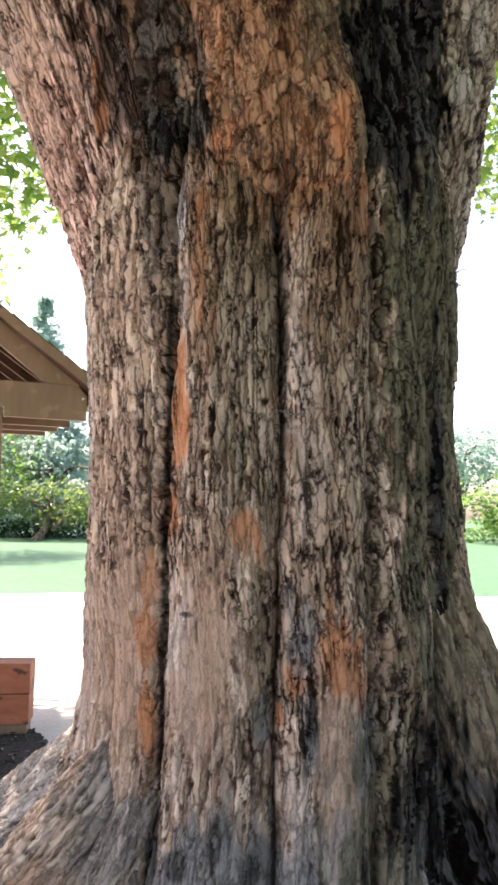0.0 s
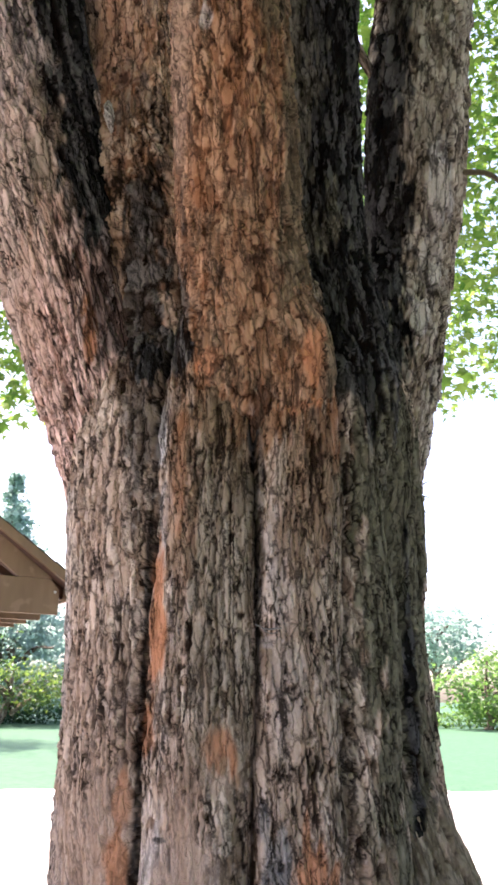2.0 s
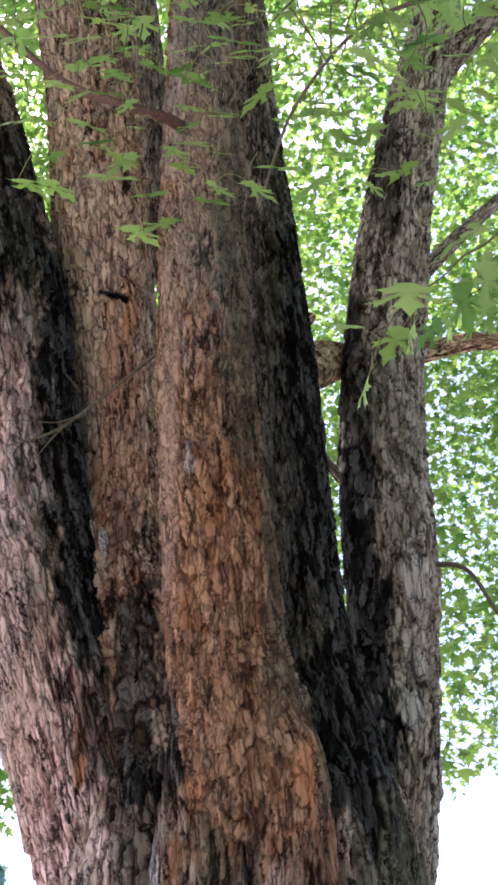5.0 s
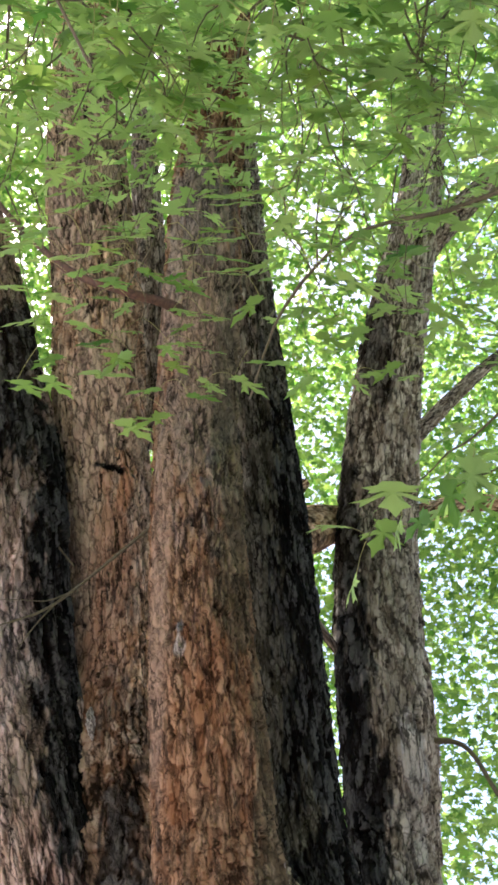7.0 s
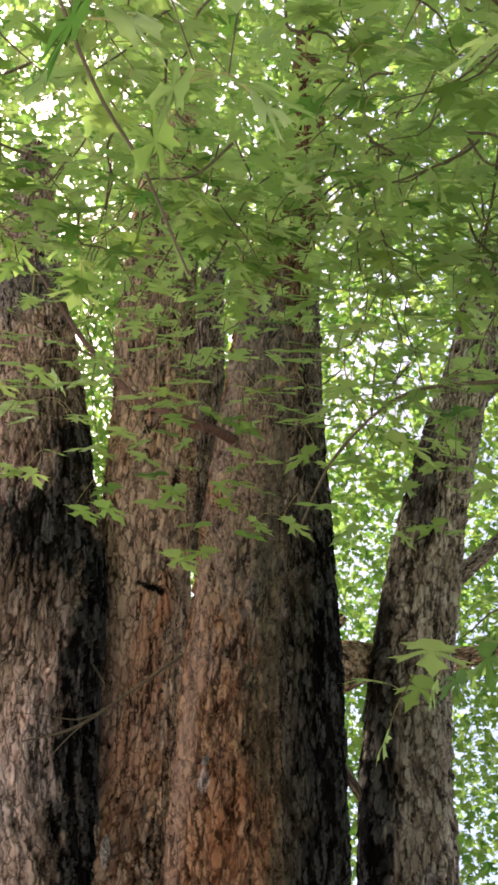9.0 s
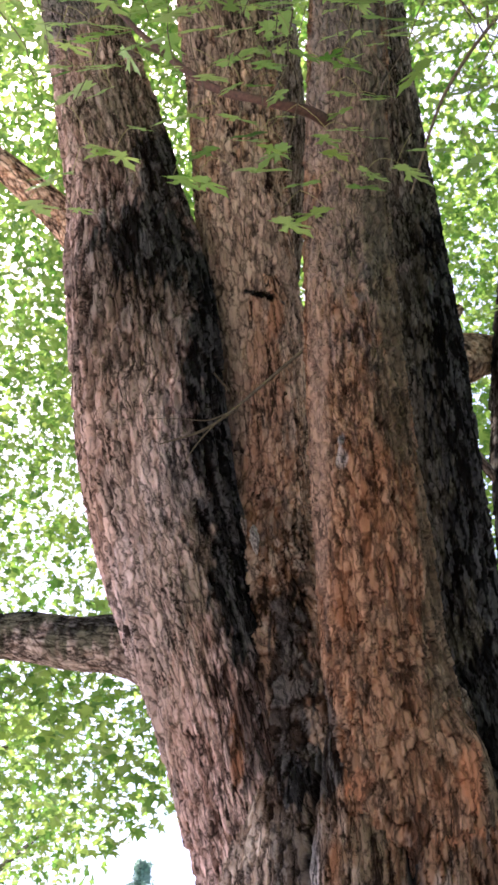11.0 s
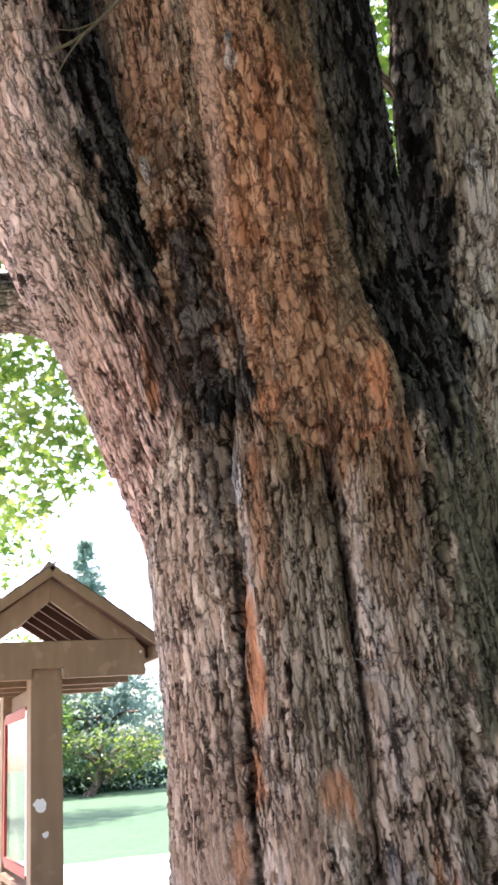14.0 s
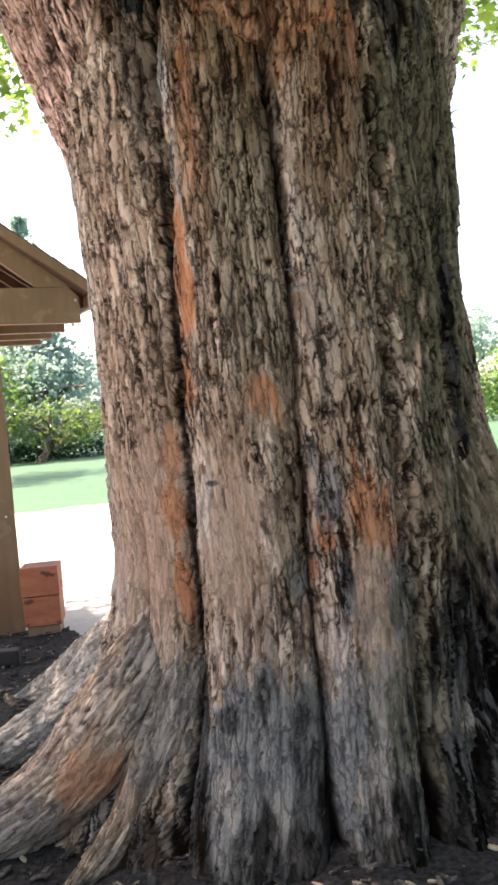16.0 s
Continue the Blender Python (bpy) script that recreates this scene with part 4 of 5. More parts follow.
branch([(0.38, 3.25, 5.1, 0.11), (0.58, 3.55, 5.54, 0.155), (0.85, 3.8, 5.84, 0.12), (1.3, 3.95, 6.02, 0.085), (2.0, 4.1, 6.32, 0.065), (3.0, 4.5, 6.5, 0.04)], 52, 160, BARK_PLATY, "cross bough with a red-brown underside", 37)
branch([(0.50, 3.50, 4.95, 0.032), (0.64, 3.66, 4.84, 0.028), (0.92, 4.0, 4.66, 0.020)], 20, 40, BARK_GREY, "", 38, 0.004, 0.015)
branch([(-0.52, 2.85, 5.13, 0.06), (-0.50, 2.70, 5.20, 0.085), (-0.49, 2.61, 5.23, 0.07), (-0.48, 2.56, 5.24, 0.03)], 40, 40, BARK_PLATY, "healed branch scar", 49, 0.012, 0.025)
branch([(0.44, 3.2, 5.35, 0.055), (0.50, 3.22, 5.55, 0.045), (0.56, 3.24, 5.66, 0.035)], 32, 30, BARK_PLATY, "broken stub", 39, 0.005, 0.02)
branch([(1.5, 2.8, 7.6, 0.12), (1.85, 2.6, 7.95, 0.10), (2.5, 2.3, 8.5, 0.07), (3.3, 2.0, 9.0, 0.04)], 44, 90, BARK_GREY, "", 43)
branch([(1.1, 3.5, 6.0, 0.07), (1.5, 3.5, 6.5, 0.06), (2.1, 3.5, 7.2, 0.05), (2.9, 3.4, 7.9, 0.03)], 36, 90, BARK_GREY, "", 45)
branch([(1.15, 3.9, 4.3, 0.018), (1.32, 3.7, 4.15, 0.014), (1.40, 3.6, 3.85, 0.012), (1.46, 3.55, 3.6, 0.008)], 12, 40, TWIG, "", 47, 0.003, 0.01)


def root(ctrl, seed, wide=0.045, n_round=84, n_along=150):
    x, z = ctrl[2][0], ctrl[2][2]
    marks = {"lichen": [(x - 0.30, 0.05, 0.5, 0.30, 0.35)], "algae": [(x - 0.1, 0.0, 0.8, 0.14, 0.3)], "stain_shade": [(x, -0.03, 0.8, 0.07, 0.7), (x + 0.16, z + 0.1, 0.03, 0.14, 0.5)]}
    if seed in (53, 54):
        marks["tan"] = [(-0.69, 0.25, 0.12, 0.13, 1.0) if seed == 53 else (-0.53, 0.16, 0.05, 0.05, 0.95)]
    if seed in (53, 54):
        marks["lichen"] = [(-0.42, 0.50, 0.22, 0.30, 0.5), (-1.02, 0.05, 0.25, 0.2, 0.5), (-0.45, 0.20, 0.10, 0.2, 0.5)]
    if seed == 53:
        marks["worn"] = [(-0.69, 0.22, 0.11, 0.10, 0.6)]
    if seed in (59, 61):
        # Near-black foot: deep shade put into the root's colour.
        marks = {"tan": [(0.86, 0.95, 0.12, 0.35, 0.7)], "algae": [(0.88, 0.75, 0.5, 0.75, 0.72)], "stain_shade": [(0.95, 0.18, 0.6, 0.62, 0.95)]}
    return limb("root", ctrl, n_round, n_along, BARK_TRUNK if seed in (53, 54, 61) else BARK_ROOT, tree, "", seed, 0.038, 0.17, 0.022 if seed in (53, 54, 61) else 0.014, 0.12, marks, 0.70 if seed in (53, 54, 61) else 0.75)


root([(-0.25, 3.50, 0.95, 0.06), (-0.42, 3.26, 0.60, 0.13), (-0.60, 3.04, 0.36, 0.15), (-0.78, 2.90, 0.18, 0.145), (-1.00, 2.80, 0.06, 0.12), (-1.35, 2.72, -0.05, 0.08), (-1.7, 2.7, -0.12, 0.05)], 53)
root([(-0.24, 3.25, 0.80, 0.05), (-0.36, 3.06, 0.46, 0.10), (-0.46, 2.92, 0.24, 0.10), (-0.54, 2.78, 0.10, 0.078), (-0.64, 2.60, 0.02, 0.055), (-0.76, 2.44, -0.04, 0.03)], 54)
root([(0.45, 3.35, 0.7, 0.06), (0.56, 3.05, 0.32, 0.12), (0.68, 2.82, 0.08, 0.11), (0.82, 2.58, -0.08, 0.05)], 59)
root([(0.42, 3.60, 2.0, 0.05), (0.58, 3.42, 1.50, 0.13), (0.72, 3.30, 1.05, 0.17), (0.84, 3.18, 0.62, 0.18), (0.98, 3.05, 0.28, 0.17), (1.16, 2.92, 0.06, 0.13), (1.45, 2.75, -0.08, 0.08)], 61, 0.045, 84, 190)
root([(-0.4, 3.6, 0.7, 0.08), (-0.65, 3.62, 0.36, 0.18), (-0.88, 3.62, 0.16, 0.17), (-1.08, 3.60, 0.06, 0.14), (-1.4, 3.5, -0.06, 0.08)], 63)
root([(-0.3, 3.8, 0.8, 0.08), (-0.6, 4.0, 0.4, 0.2), (-0.85, 4.15, 0.20, 0.19), (-1.1, 4.35, 0.05, 0.14), (-1.4, 4.5, -0.08, 0.08)], 65)


# ---------------------------------------------------------------- leaves
def leaf_shape(full=True):
    """A five-lobed maple leaf, stalk end at the origin, 1 long, along +y; as vertices and triangles."""
    if full:
        rim = [(0.0, 0.0), (0.16, -0.04), (0.25, 0.06), (0.52, 0.03), (0.37, 0.15), (0.41, 0.23), (0.18, 0.27), (0.40, 0.42), (0.74, 0.52), (0.54, 0.53), (0.56, 0.68), (0.31, 0.52), (0.13, 0.44), (0.15, 0.62), (0.27, 0.75), (0.12, 0.83)]
        pts = rim + [(0.0, 1.04)] + [(-x, y) for x, y in rim[:0:-1]]
        v = np.array([(0.0, 0.36)] + pts)
        n = len(pts)
        f = np.array([(0, 1 + k, 1 + (k + 1) % n) for k in range(n)])
    elif full is None:
        v = 1.25 * np.array([(0.0, 0.0), (0.5, 0.4), (0.14, 0.5), (0.0, 1.0), (-0.14, 0.5), (-0.5, 0.4)])
        f = np.array([(0, 1, 2), (0, 2, 4), (2, 3, 4), (0, 4, 5)])
    else:
        rim = [(0.0, 0.0), (0.52, 0.08), (0.26, 0.26), (0.66, 0.52), (0.18, 0.50)]
        v = np.array(rim + [(0.0, 1.0)] + [(-x, y) for x, y in rim[:0:-1]])
        f = np.array([(0, k, k + 1) for k in range(1, len(v) - 1)])
    z = -0.22 * np.abs(v[:, 0]) ** 1.4 - 0.10 * v[:, 1] ** 2
    return np.column_stack([v, z]), f


def leaf_frames(rng, n, droop=0.5, spread=0.5, lean=0.0):
    """Rotations for n leaves: the tip points outwards and down, the face mostly up."""
    a = rng.uniform(0, 2 * np.pi, n)
    d = np.clip(rng.normal(droop, spread, n), -0.6, 1.5)
    tip = np.stack([np.cos(a) * np.cos(d), np.sin(a) * np.cos(d), -np.sin(d)], 1)
    up = np.stack([rng.normal(0, 0.35, n), rng.normal(-lean, 0.35, n), np.ones(n)], 1)
    up -= tip * (up * tip).sum(1)[:, None]
    up /= np.linalg.norm(up, axis=1)[:, None]
    return np.stack([np.cross(tip, up), tip, up], 2)


def leaves_mesh(name, places, sizes, mat, seed, full=False, droop=0.5, spread=0.5, lean=0.0):
    rng = np.random.default_rng(seed)
    v, f = leaf_shape(full)
    n = len(places)
    v = v[None] * sizes[:, None, None] * np.stack([rng.uniform(0.8, 1.1, n), np.ones(n), rng.uniform(-0.5, 2.2, n)], 1)[:, None, :]
    w = np.einsum("nij,nkj->nki", leaf_frames(rng, n, droop, spread, lean), v) + places[:, None, :]
    faces = f[None] + (np.arange(n) * v.shape[1])[:, None, None]
    return mesh_from(name, w.reshape(-1, 3), faces.reshape(-1, 3), mat, False)


def clumped(rng, centres, each, spread):
    c = np.repeat(centres, each, 0)
    return c + rng.normal(0, 1, c.shape) * np.array(spread)


def crown_centres(rng, n):
    """Clump places through the shell of the crown, left open between the camera and the stems."""
    out = []
    while len(out) < n:
        p = rng.uniform((-6.5, -4.0, 2.0), (8.5, 10.0, 13.0))
        q = (p - (0.8, 2.6, 5.0)) / (7.6, 7.4, 8.2)
        d = np.linalg.norm(q)
        if not 0.40 < d < 1.0 or q[2] < -0.40:
            continue
        if p[1] < 4.6 and p[2] < 6.8 and abs(p[0]) < 2.6 + 0.1 * p[1]:
            continue
        if p[1] < 4.2 and p[2] < 9.6 and abs(p[0] + 0.2) < 2.0:
            continue
        low = 3.3 if p[0] < -1.2 else 4.3 if p[0] < 1.5 else 3.3 if p[0] < 3 else 2.6
        if p[2] < low and p[1] > 3:
            continue
        # The unseen right-hand crown hangs lower to block light from that side.
        if p[1] < 2.5 and p[2] < (4.6 if p[0] < 3 else 2.4):
            continue
        out.append(p)
    return np.array(out)


def open_below(p):
    """Leaves to keep: the crown's skirt rises away from the trunk on both sides and hangs lower beyond the low bough."""
    flat = np.hypot(p[:, 0], p[:, 1] + 0.1)
    rise = np.degrees(np.arctan2(p[:, 2] - 1.55, flat))
    way = np.degrees(np.arctan2(p[:, 0], p[:, 1] + 0.1))
    edge = np.interp(way, [-24, -20.5, -18.5, -16, -12, 12, 16, 26], [6, 8, 13.5, 17, 18, 19, 19.5, 17]) + 3.0 * fbm(way * 0.35, p[:, 2] * 1.5, 88)
    return p[(rise > edge) | (p[:, 1] < 2.5)]


rng = np.random.default_rng(42)
centres = crown_centres(rng, 1300)
back = rng.uniform((-4.8, 4.9, 3.6), (5.4, 9.5, 12.0), (1900, 3))           # the side of the crown beyond the stems
back = back[(back[:, 2] > np.where(back[:, 0] < -1.2, 3.4, 4.4 - 0.5 * np.clip(back[:, 0] - 1, 0, 2)))]
low = rng.uniform((-4.2, 4.2, 3.35), (-1.35, 6.2, 4.4), (120, 3))           # sprays below the low bough
side = rng.uniform((0.9, 4.9, 3.4), (4.6, 8.5, 8.5), (420, 3))               # thicker foliage beyond the outer stem
left = rng.uniform((-5.0, 3.2, 6.0), (-1.7, 7.0, 12.0), (480, 3))            # and beyond the leaning stem
right = rng.uniform((2.7, -4.0, 2.5), (7.5, 3.4, 8.5), (620, 3))             # unseen low boughs, added to block light from the right
roof = rng.uniform((-3.5, -5.5, 6.5), (4.5, -0.5, 11.0), (420, 3))          # unseen boughs behind and above, added to block light
top = rng.uniform((-3.6, 0.8, 9.3), (4.2, 5.2, 12.6), (640, 3))             # the crown's top above the stems
places = np.vstack([clumped(rng, top, 17, (0.36, 0.36, 0.2)), clumped(rng, centres, 12, (0.36, 0.36, 0.22)), clumped(rng, back, 22, (0.33, 0.33, 0.2)), clumped(rng, side, 15, (0.3, 0.3, 0.2)), clumped(rng, left, 15, (0.32, 0.32, 0.2)), clumped(rng, low, 20, (0.26, 0.26, 0.16))])
over = rng.uniform((-2.6, -2.2, 4.5), (2.6, 2.2, 8.2), (2600, 3))            # boughs over the path
over = over[over[:, 2] - 1.86 > 2.0 * (over[:, 1] + 0.65)][:900]
places = open_below(places)
crown = part("crown", leaves_mesh("crown", places, rng.uniform(0.052, 0.112, len(places)), LEAF, 6), LEAF, tree, "thin green crown of lobed leaves with sky between")
tagged(crown, kind="stuff")
high = clumped(rng, rng.uniform((-5.5, 0.5, 11.0), (5.5, 10.0, 15.5), (1000, 3)), 15, (0.4, 0.4, 0.2))
high = np.vstack([high, clumped(rng, np.vstack([right, roof]), 13, (0.36, 0.36, 0.2))])
crown = part("crown", leaves_mesh("crown", high, rng.uniform(0.10, 0.17, len(high)), LEAF, 8, None), LEAF, tree, "upper crown of green leaves, with unseen boughs added to block light")
tagged(crown, kind="stuff")
near = clumped(rng, over, 7, (0.26, 0.26, 0.12))
crown = part("crown", leaves_mesh("crown", near, rng.uniform(0.075, 0.125, len(near)), LEAF_NEAR, 7, True, 0.4, 0.35, 0.9), LEAF_NEAR, tree, "low leafy boughs overhead")
tagged(crown, kind="stuff")


# ---------------------------------------------------------------- the notice kiosk
KT = Matrix.Translation((-1.86, 6.14, 0)) @ Matrix.Rotation(radians(26), 4, "Z")   # x along the gable, y along the ridge
kiosk = tagged(new("notice_kiosk"), "tan timber kiosk with gabled shingle roof and red-framed display case", "kiosk")
kiosk.matrix_basis = KT


def kpart(name, bm, mat, parent=None, label=""):
    """A part of the kiosk, given in the kiosk's own axes."""
    me = bpy.data.meshes.new(name)
    bm.to_mesh(me)
    bm.free()
    me.materials.append(mat)
    ob = new(name, me)
    ob.parent = parent or kiosk
    return tagged(ob, label)


for y in (0.0, 1.40):
    kpart("post", box(-0.025, y, 1.10, 0.215, 0.175, 2.32, 0.008), TAN_PAINT)
# gable boards: a tie beam in two halves beside the post, two sloping boards round an open triangle
kpart("tie_beam", prism([(-0.67, 2.13), (-0.134, 2.13), (-0.134, 2.20), (0.084, 2.20), (0.084, 2.13), (0.67, 2.13), (0.67, 2.31), (0.60, 2.385), (-0.60, 2.385), (-0.67, 2.31)], -0.135, -0.09), TAN_PAINT)
for s in (-1, 1):
    board = prism([(0.0, 2.665), (0.37 * s, 2.387), (0.62 * s, 2.387), (0.0, 2.83)][::s], -0.133, -0.092)
    kpart("gable_board", board, TAN_PAINT)
    rake = Matrix.Rotation(radians(34.2 * s), 4, "Y")
    kpart("rake_board", box(0.405 * s, -0.20, 2.592, 0.965, 0.035, 0.062, 0.004, rake), TAN_PAINT)
    slab = kpart("roof_deck", box(0.408 * s, 0.72, 2.606, 0.985, 1.80, 0.028, 0.003, rake), DARK_BOARD, None, "dark brown boarded roof underside")
    for k in range(6):
        kpart("rafter", box(0.39 * s, 0.10 + 0.29 * k, 2.553, 0.92, 0.038, 0.075, 0.003, rake), DARK_BOARD)
    for k in range(7):
        along = -0.46 + 0.155 * k
        course = box(0, 0, 0, 0.175, 1.86, 0.012, 0.003)
        lift = Matrix.Translation((0.408 * s, 0.72, 2.606)) @ rake @ Matrix.Translation((along * s, 0, 0.022 + 0.002 * (k % 2))) @ Matrix.Rotation(radians(3 * s), 4, "Y")
        bmesh.ops.transform(course, matrix=lift, verts=course.verts)
        kpart("shingle_course", course, SHINGLE, slab)
    kpart("eave_board", box(0.775 * s, 0.72, 2.292, 0.03, 1.78, 0.10, 0.003), TAN_PAINT)
for y in (0.36, 0.78, 1.20):
    kpart("cross_tie", box(0, y, 2.160, 1.34, 0.045, 0.075, 0.004), TAN_PAINT)
kpart("ridge_board", box(0, 0.75, 2.775, 0.035, 1.6, 0.12, 0.003), DARK_BOARD)
kpart("header", box(-0.02, 0.70, 2.055, 0.09, 1.22, 0.12, 0.005), TAN_PAINT)
case = kpart("display_case", box(-0.055, 0.70, 1.42, 0.05, 1.14, 1.02, 0.004), BACKING_REFLECTION, None, "pale board of the display case, glass reflections painted as mottling")
kpart("frame_stile", box(-0.10, 1.255, 1.42, 0.055, 0.07, 1.06, 0.005), RED_PAINT, case, "red painted frame")
# Pale colour stands in for sunlight on the near stile.
kpart("frame_stile", box(-0.10, 0.145, 1.42, 0.055, 0.07, 1.06, 0.005), PAPER, case, "stile in a pale colour standing for sun on it")
for z in (0.90, 1.94):
    kpart("frame_rail", box(-0.10, 0.70, z, 0.054, 1.04, 0.07, 0.005), RED_PAINT, case, "red painted frame")
pane = kpart("pane", box(-0.112, 0.70, 1.42, 0.006, 1.04, 0.97, 0), GLASS, case, "clear glass")
pane.visible_shadow = False
kpart("shelf", box(-0.07, 0.70, 0.80, 0.16, 1.22, 0.05, 0.005), TAN_PAINT)
kpart("lower_rail", box(-0.02, 0.70, 0.55, 0.045, 1.22, 0.30, 0.004), TAN_PAINT)
# white splashes and a bolt on the post
for z, r, dx in ((1.325, 0.040, -0.072), (1.145, 0.020, -0.035), (0.80, 0.008, 0.02)):
    bm = bmesh.new()
    bmesh.ops.create_circle(bm, cap_ends=True, segments=14, radius=r, matrix=Matrix.Translation((dx, -0.0885, z)) @ Matrix.Rotation(radians(90), 4, "X"))
    rs = random.Random(int(z * 100))
    for v in bm.verts:
        v.co.x = dx + (v.co.x - dx) * rs.uniform(0.7, 1.25)
        v.co.z = z + (v.co.z - z) * rs.uniform(0.7, 1.3)
    ex = bmesh.ops.extrude_face_region(bm, geom=bm.faces[:])
    bmesh.ops.translate(bm, vec=(0, -0.002, 0), verts=[v for v in ex["geom"] if isinstance(v, bmesh.types.BMVert)])
    kpart("paint_splash", bm, PAPER, None, "white splash on the post")
for s in (-1, 1):
    bm = bmesh.new()
    bmesh.ops.create_cone(bm, cap_ends=True, segments=6, radius1=0.011, radius2=0.010, depth=0.012, matrix=Matrix.Translation((0.64 * s, -0.14, 2.29)) @ Matrix.Rotation(radians(90), 4, "X"))
    kpart("bolt", bm, STEEL)

# ---------------------------------------------------------------- red planter box beside the post
planter = tagged(new("planter_box"), "red-stained wooden planter box with scuffed boards, beside the kiosk post", "planter")
planter.matrix_basis = Matrix.Translation((-1.572, 5.97, 0)) @ Matrix.Rotation(radians(6), 4, "Z")
for z, h, w, mat in ((-0.01, 0.14, 0.108, TAN_PAINT), (0.162, 0.196, 0.122, RED_STAIN), (0.364, 0.196, 0.126, RED_STAIN)):
    for s in (-1, 1):
        kpart("board", box(0, s * (w - 0.014), z, 2 * w, 0.028, h, 0.004), mat, planter)
        kpart("board", box(s * (w - 0.014), 0, z, 0.028, 2 * w - 0.06, h, 0.004), mat, planter)
kpart("lid", box(0, 0, 0.448, 0.192, 0.192, 0.024, 0.004), RED_STAIN, planter)

edging = tagged(new("timber_edging"), "dark weathered timber lying along the mulch", "timber")
edging.matrix_basis = Matrix.Translation((-2.10, 5.05, 0.05)) @ Matrix.Rotation(radians(10), 4, "Z")
bm = box(0, 0, 0, 1.15, 0.10, 0.09, 0.014)
bmesh.ops.subdivide_edges(bm, edges=[e for e in bm.edges if e.calc_length() > 0.5], cuts=10)
for v in bm.verts:
    v.co += Vector((0, 0.008 * math.sin(9 * v.co.x), 0.006 * math.sin(14 * v.co.x + 1)))
kpart("beam", bm, TARRED, edging)


# ---------------------------------------------------------------- distance
def bough_tree(name, x, y, height, radius, lift, seed, leaf_mat, label, category="tree", count=2600, size=0.30, droop=0.4, bark_mat=BARK_GREY, bend=0.05):
    """A far tree: trunk with limbs and a loose crown of leaf clumps."""
    rs = np.random.default_rng(seed)
    t = tagged(new(name), label, category)
    t.location = (x, y, 0)
    trunk_top = lift + 0.35 * (height - lift)
    limb("trunk", [(x - bend * radius, y, -0.15, radius * 0.085), (x + (0.05 - bend) * 0.5 * radius, y, lift * 0.6, radius * 0.06), (x - 0.05 * radius, y, trunk_top, radius * 0.045), (x, y, height * 0.9, radius * 0.015)],
         14, 24, bark_mat, t, "", seed, 0.1, 0.3, 0.02)
    ends = []
    for k in range(9):
        a = 2 * np.pi * k / 9 + rs.uniform(-0.3, 0.3)
        z0 = lift * 0.55 + (trunk_top - lift * 0.4) * k / 9
        out = radius * rs.uniform(0.6, 0.9)
        e = np.array([x + out * np.cos(a), y + out * np.sin(a), z0 + rs.uniform(0.25, 0.6) * (height - z0)])
        limb("bough", [(x, y, z0, radius * 0.04), (*(0.5 * np.array([x, y, z0]) + 0.5 * e + (0, 0, 0.08 * height)), radius * 0.025), (*e, radius * 0.008)], 8, 12, bark_mat, t, "", seed + k, 0.1, 0.3, 0.01)
        ends.append(e)
    pts = []
    while len(pts) < count // 14:
        q = rs.normal(0, 1, 3)
        q *= rs.uniform(0.45, 1.0) ** 0.6 / np.linalg.norm(q)
        p = np.array([x, y, 0.5 * (height + lift)]) + q * (radius, radius, 0.5 * (height - lift))
        if fbm(np.array(p[0] * 0.5 + seed), np.array(p[2] * 0.5 + p[1] * 0.3), seed) > -0.18:
            pts.append(p)
    pl = clumped(rs, np.array(pts), 14, (0.13 * radius, 0.13 * radius, 0.09 * radius))
    crown = part("crown", leaves_mesh("crown", pl, rs.uniform(0.6, 1.2, len(pl)) * size, leaf_mat, seed, None, droop, 0.5), leaf_mat, t)
    tagged(crown, kind="stuff")
    return t


def conifer(x, y, height, radius, seed, label):
    """A spruce with tiers of drooping sprays."""
    rs = np.random.default_rng(seed)
    t = tagged(new("conifer"), label, "conifer")
    t.location = (x, y, 0)
    limb("trunk", [(x, y, -0.15, 0.22), (x, y, height * 0.5, 0.13), (x, y, height, 0.02)], 10, 24, BARK_GREY, t, "", seed, 0.1, 0.3, 0.02)
    pl = []
    for k in range(int(height * 2.4)):
        z = 0.8 + k / 2.4
        reach = radius * max(0.02, 1 - z / height) ** 0.75
        for b in range(7):
            a = rs.uniform(0, 2 * np.pi)
            r = reach * rs.uniform(0.65, 1.1)
            for s in np.linspace(0.25, 1, max(3, int(r * 4))):
                pl.append((x + r * s * np.cos(a), y + r * s * np.sin(a), z - 0.25 * r * s * s + 0.1))
    pl = clumped(rs, np.array(pl), 5, (0.2, 0.2, 0.12))
    crown = part("crown", leaves_mesh("crown", pl, rs.uniform(0.2, 0.42, len(pl)), NEEDLE_HAZED, seed, None, 0.7, 0.4), NEEDLE_HAZED, t)
    tagged(crown, kind="stuff")
    return t


def hedge(x0, x1, y, height, seed, label, mat=None, size=1.0):
    """A clipped-loose hedge as one mass of leaves."""
    rs = np.random.default_rng(seed)
    n = int((x1 - x0) * height * (150 if size == 1.0 else 50))
    pl = np.stack([rs.uniform(x0, x1, n), y + rs.normal(0, 0.5, n), rs.uniform(0.02, 1, n) ** 0.8 * height], 1)
    pl[:, 2] *= 0.8 + 0.25 * fbm(pl[:, 0] * 0.6, pl[:, 0] * 0 + seed, seed)
    me = leaves_mesh("hedge", pl, size * rs.uniform(0.12, 0.26, n), mat or LEAF_FAR, seed, None)
    return tagged(new("hedge", me), label, "hedge", kind="stuff")


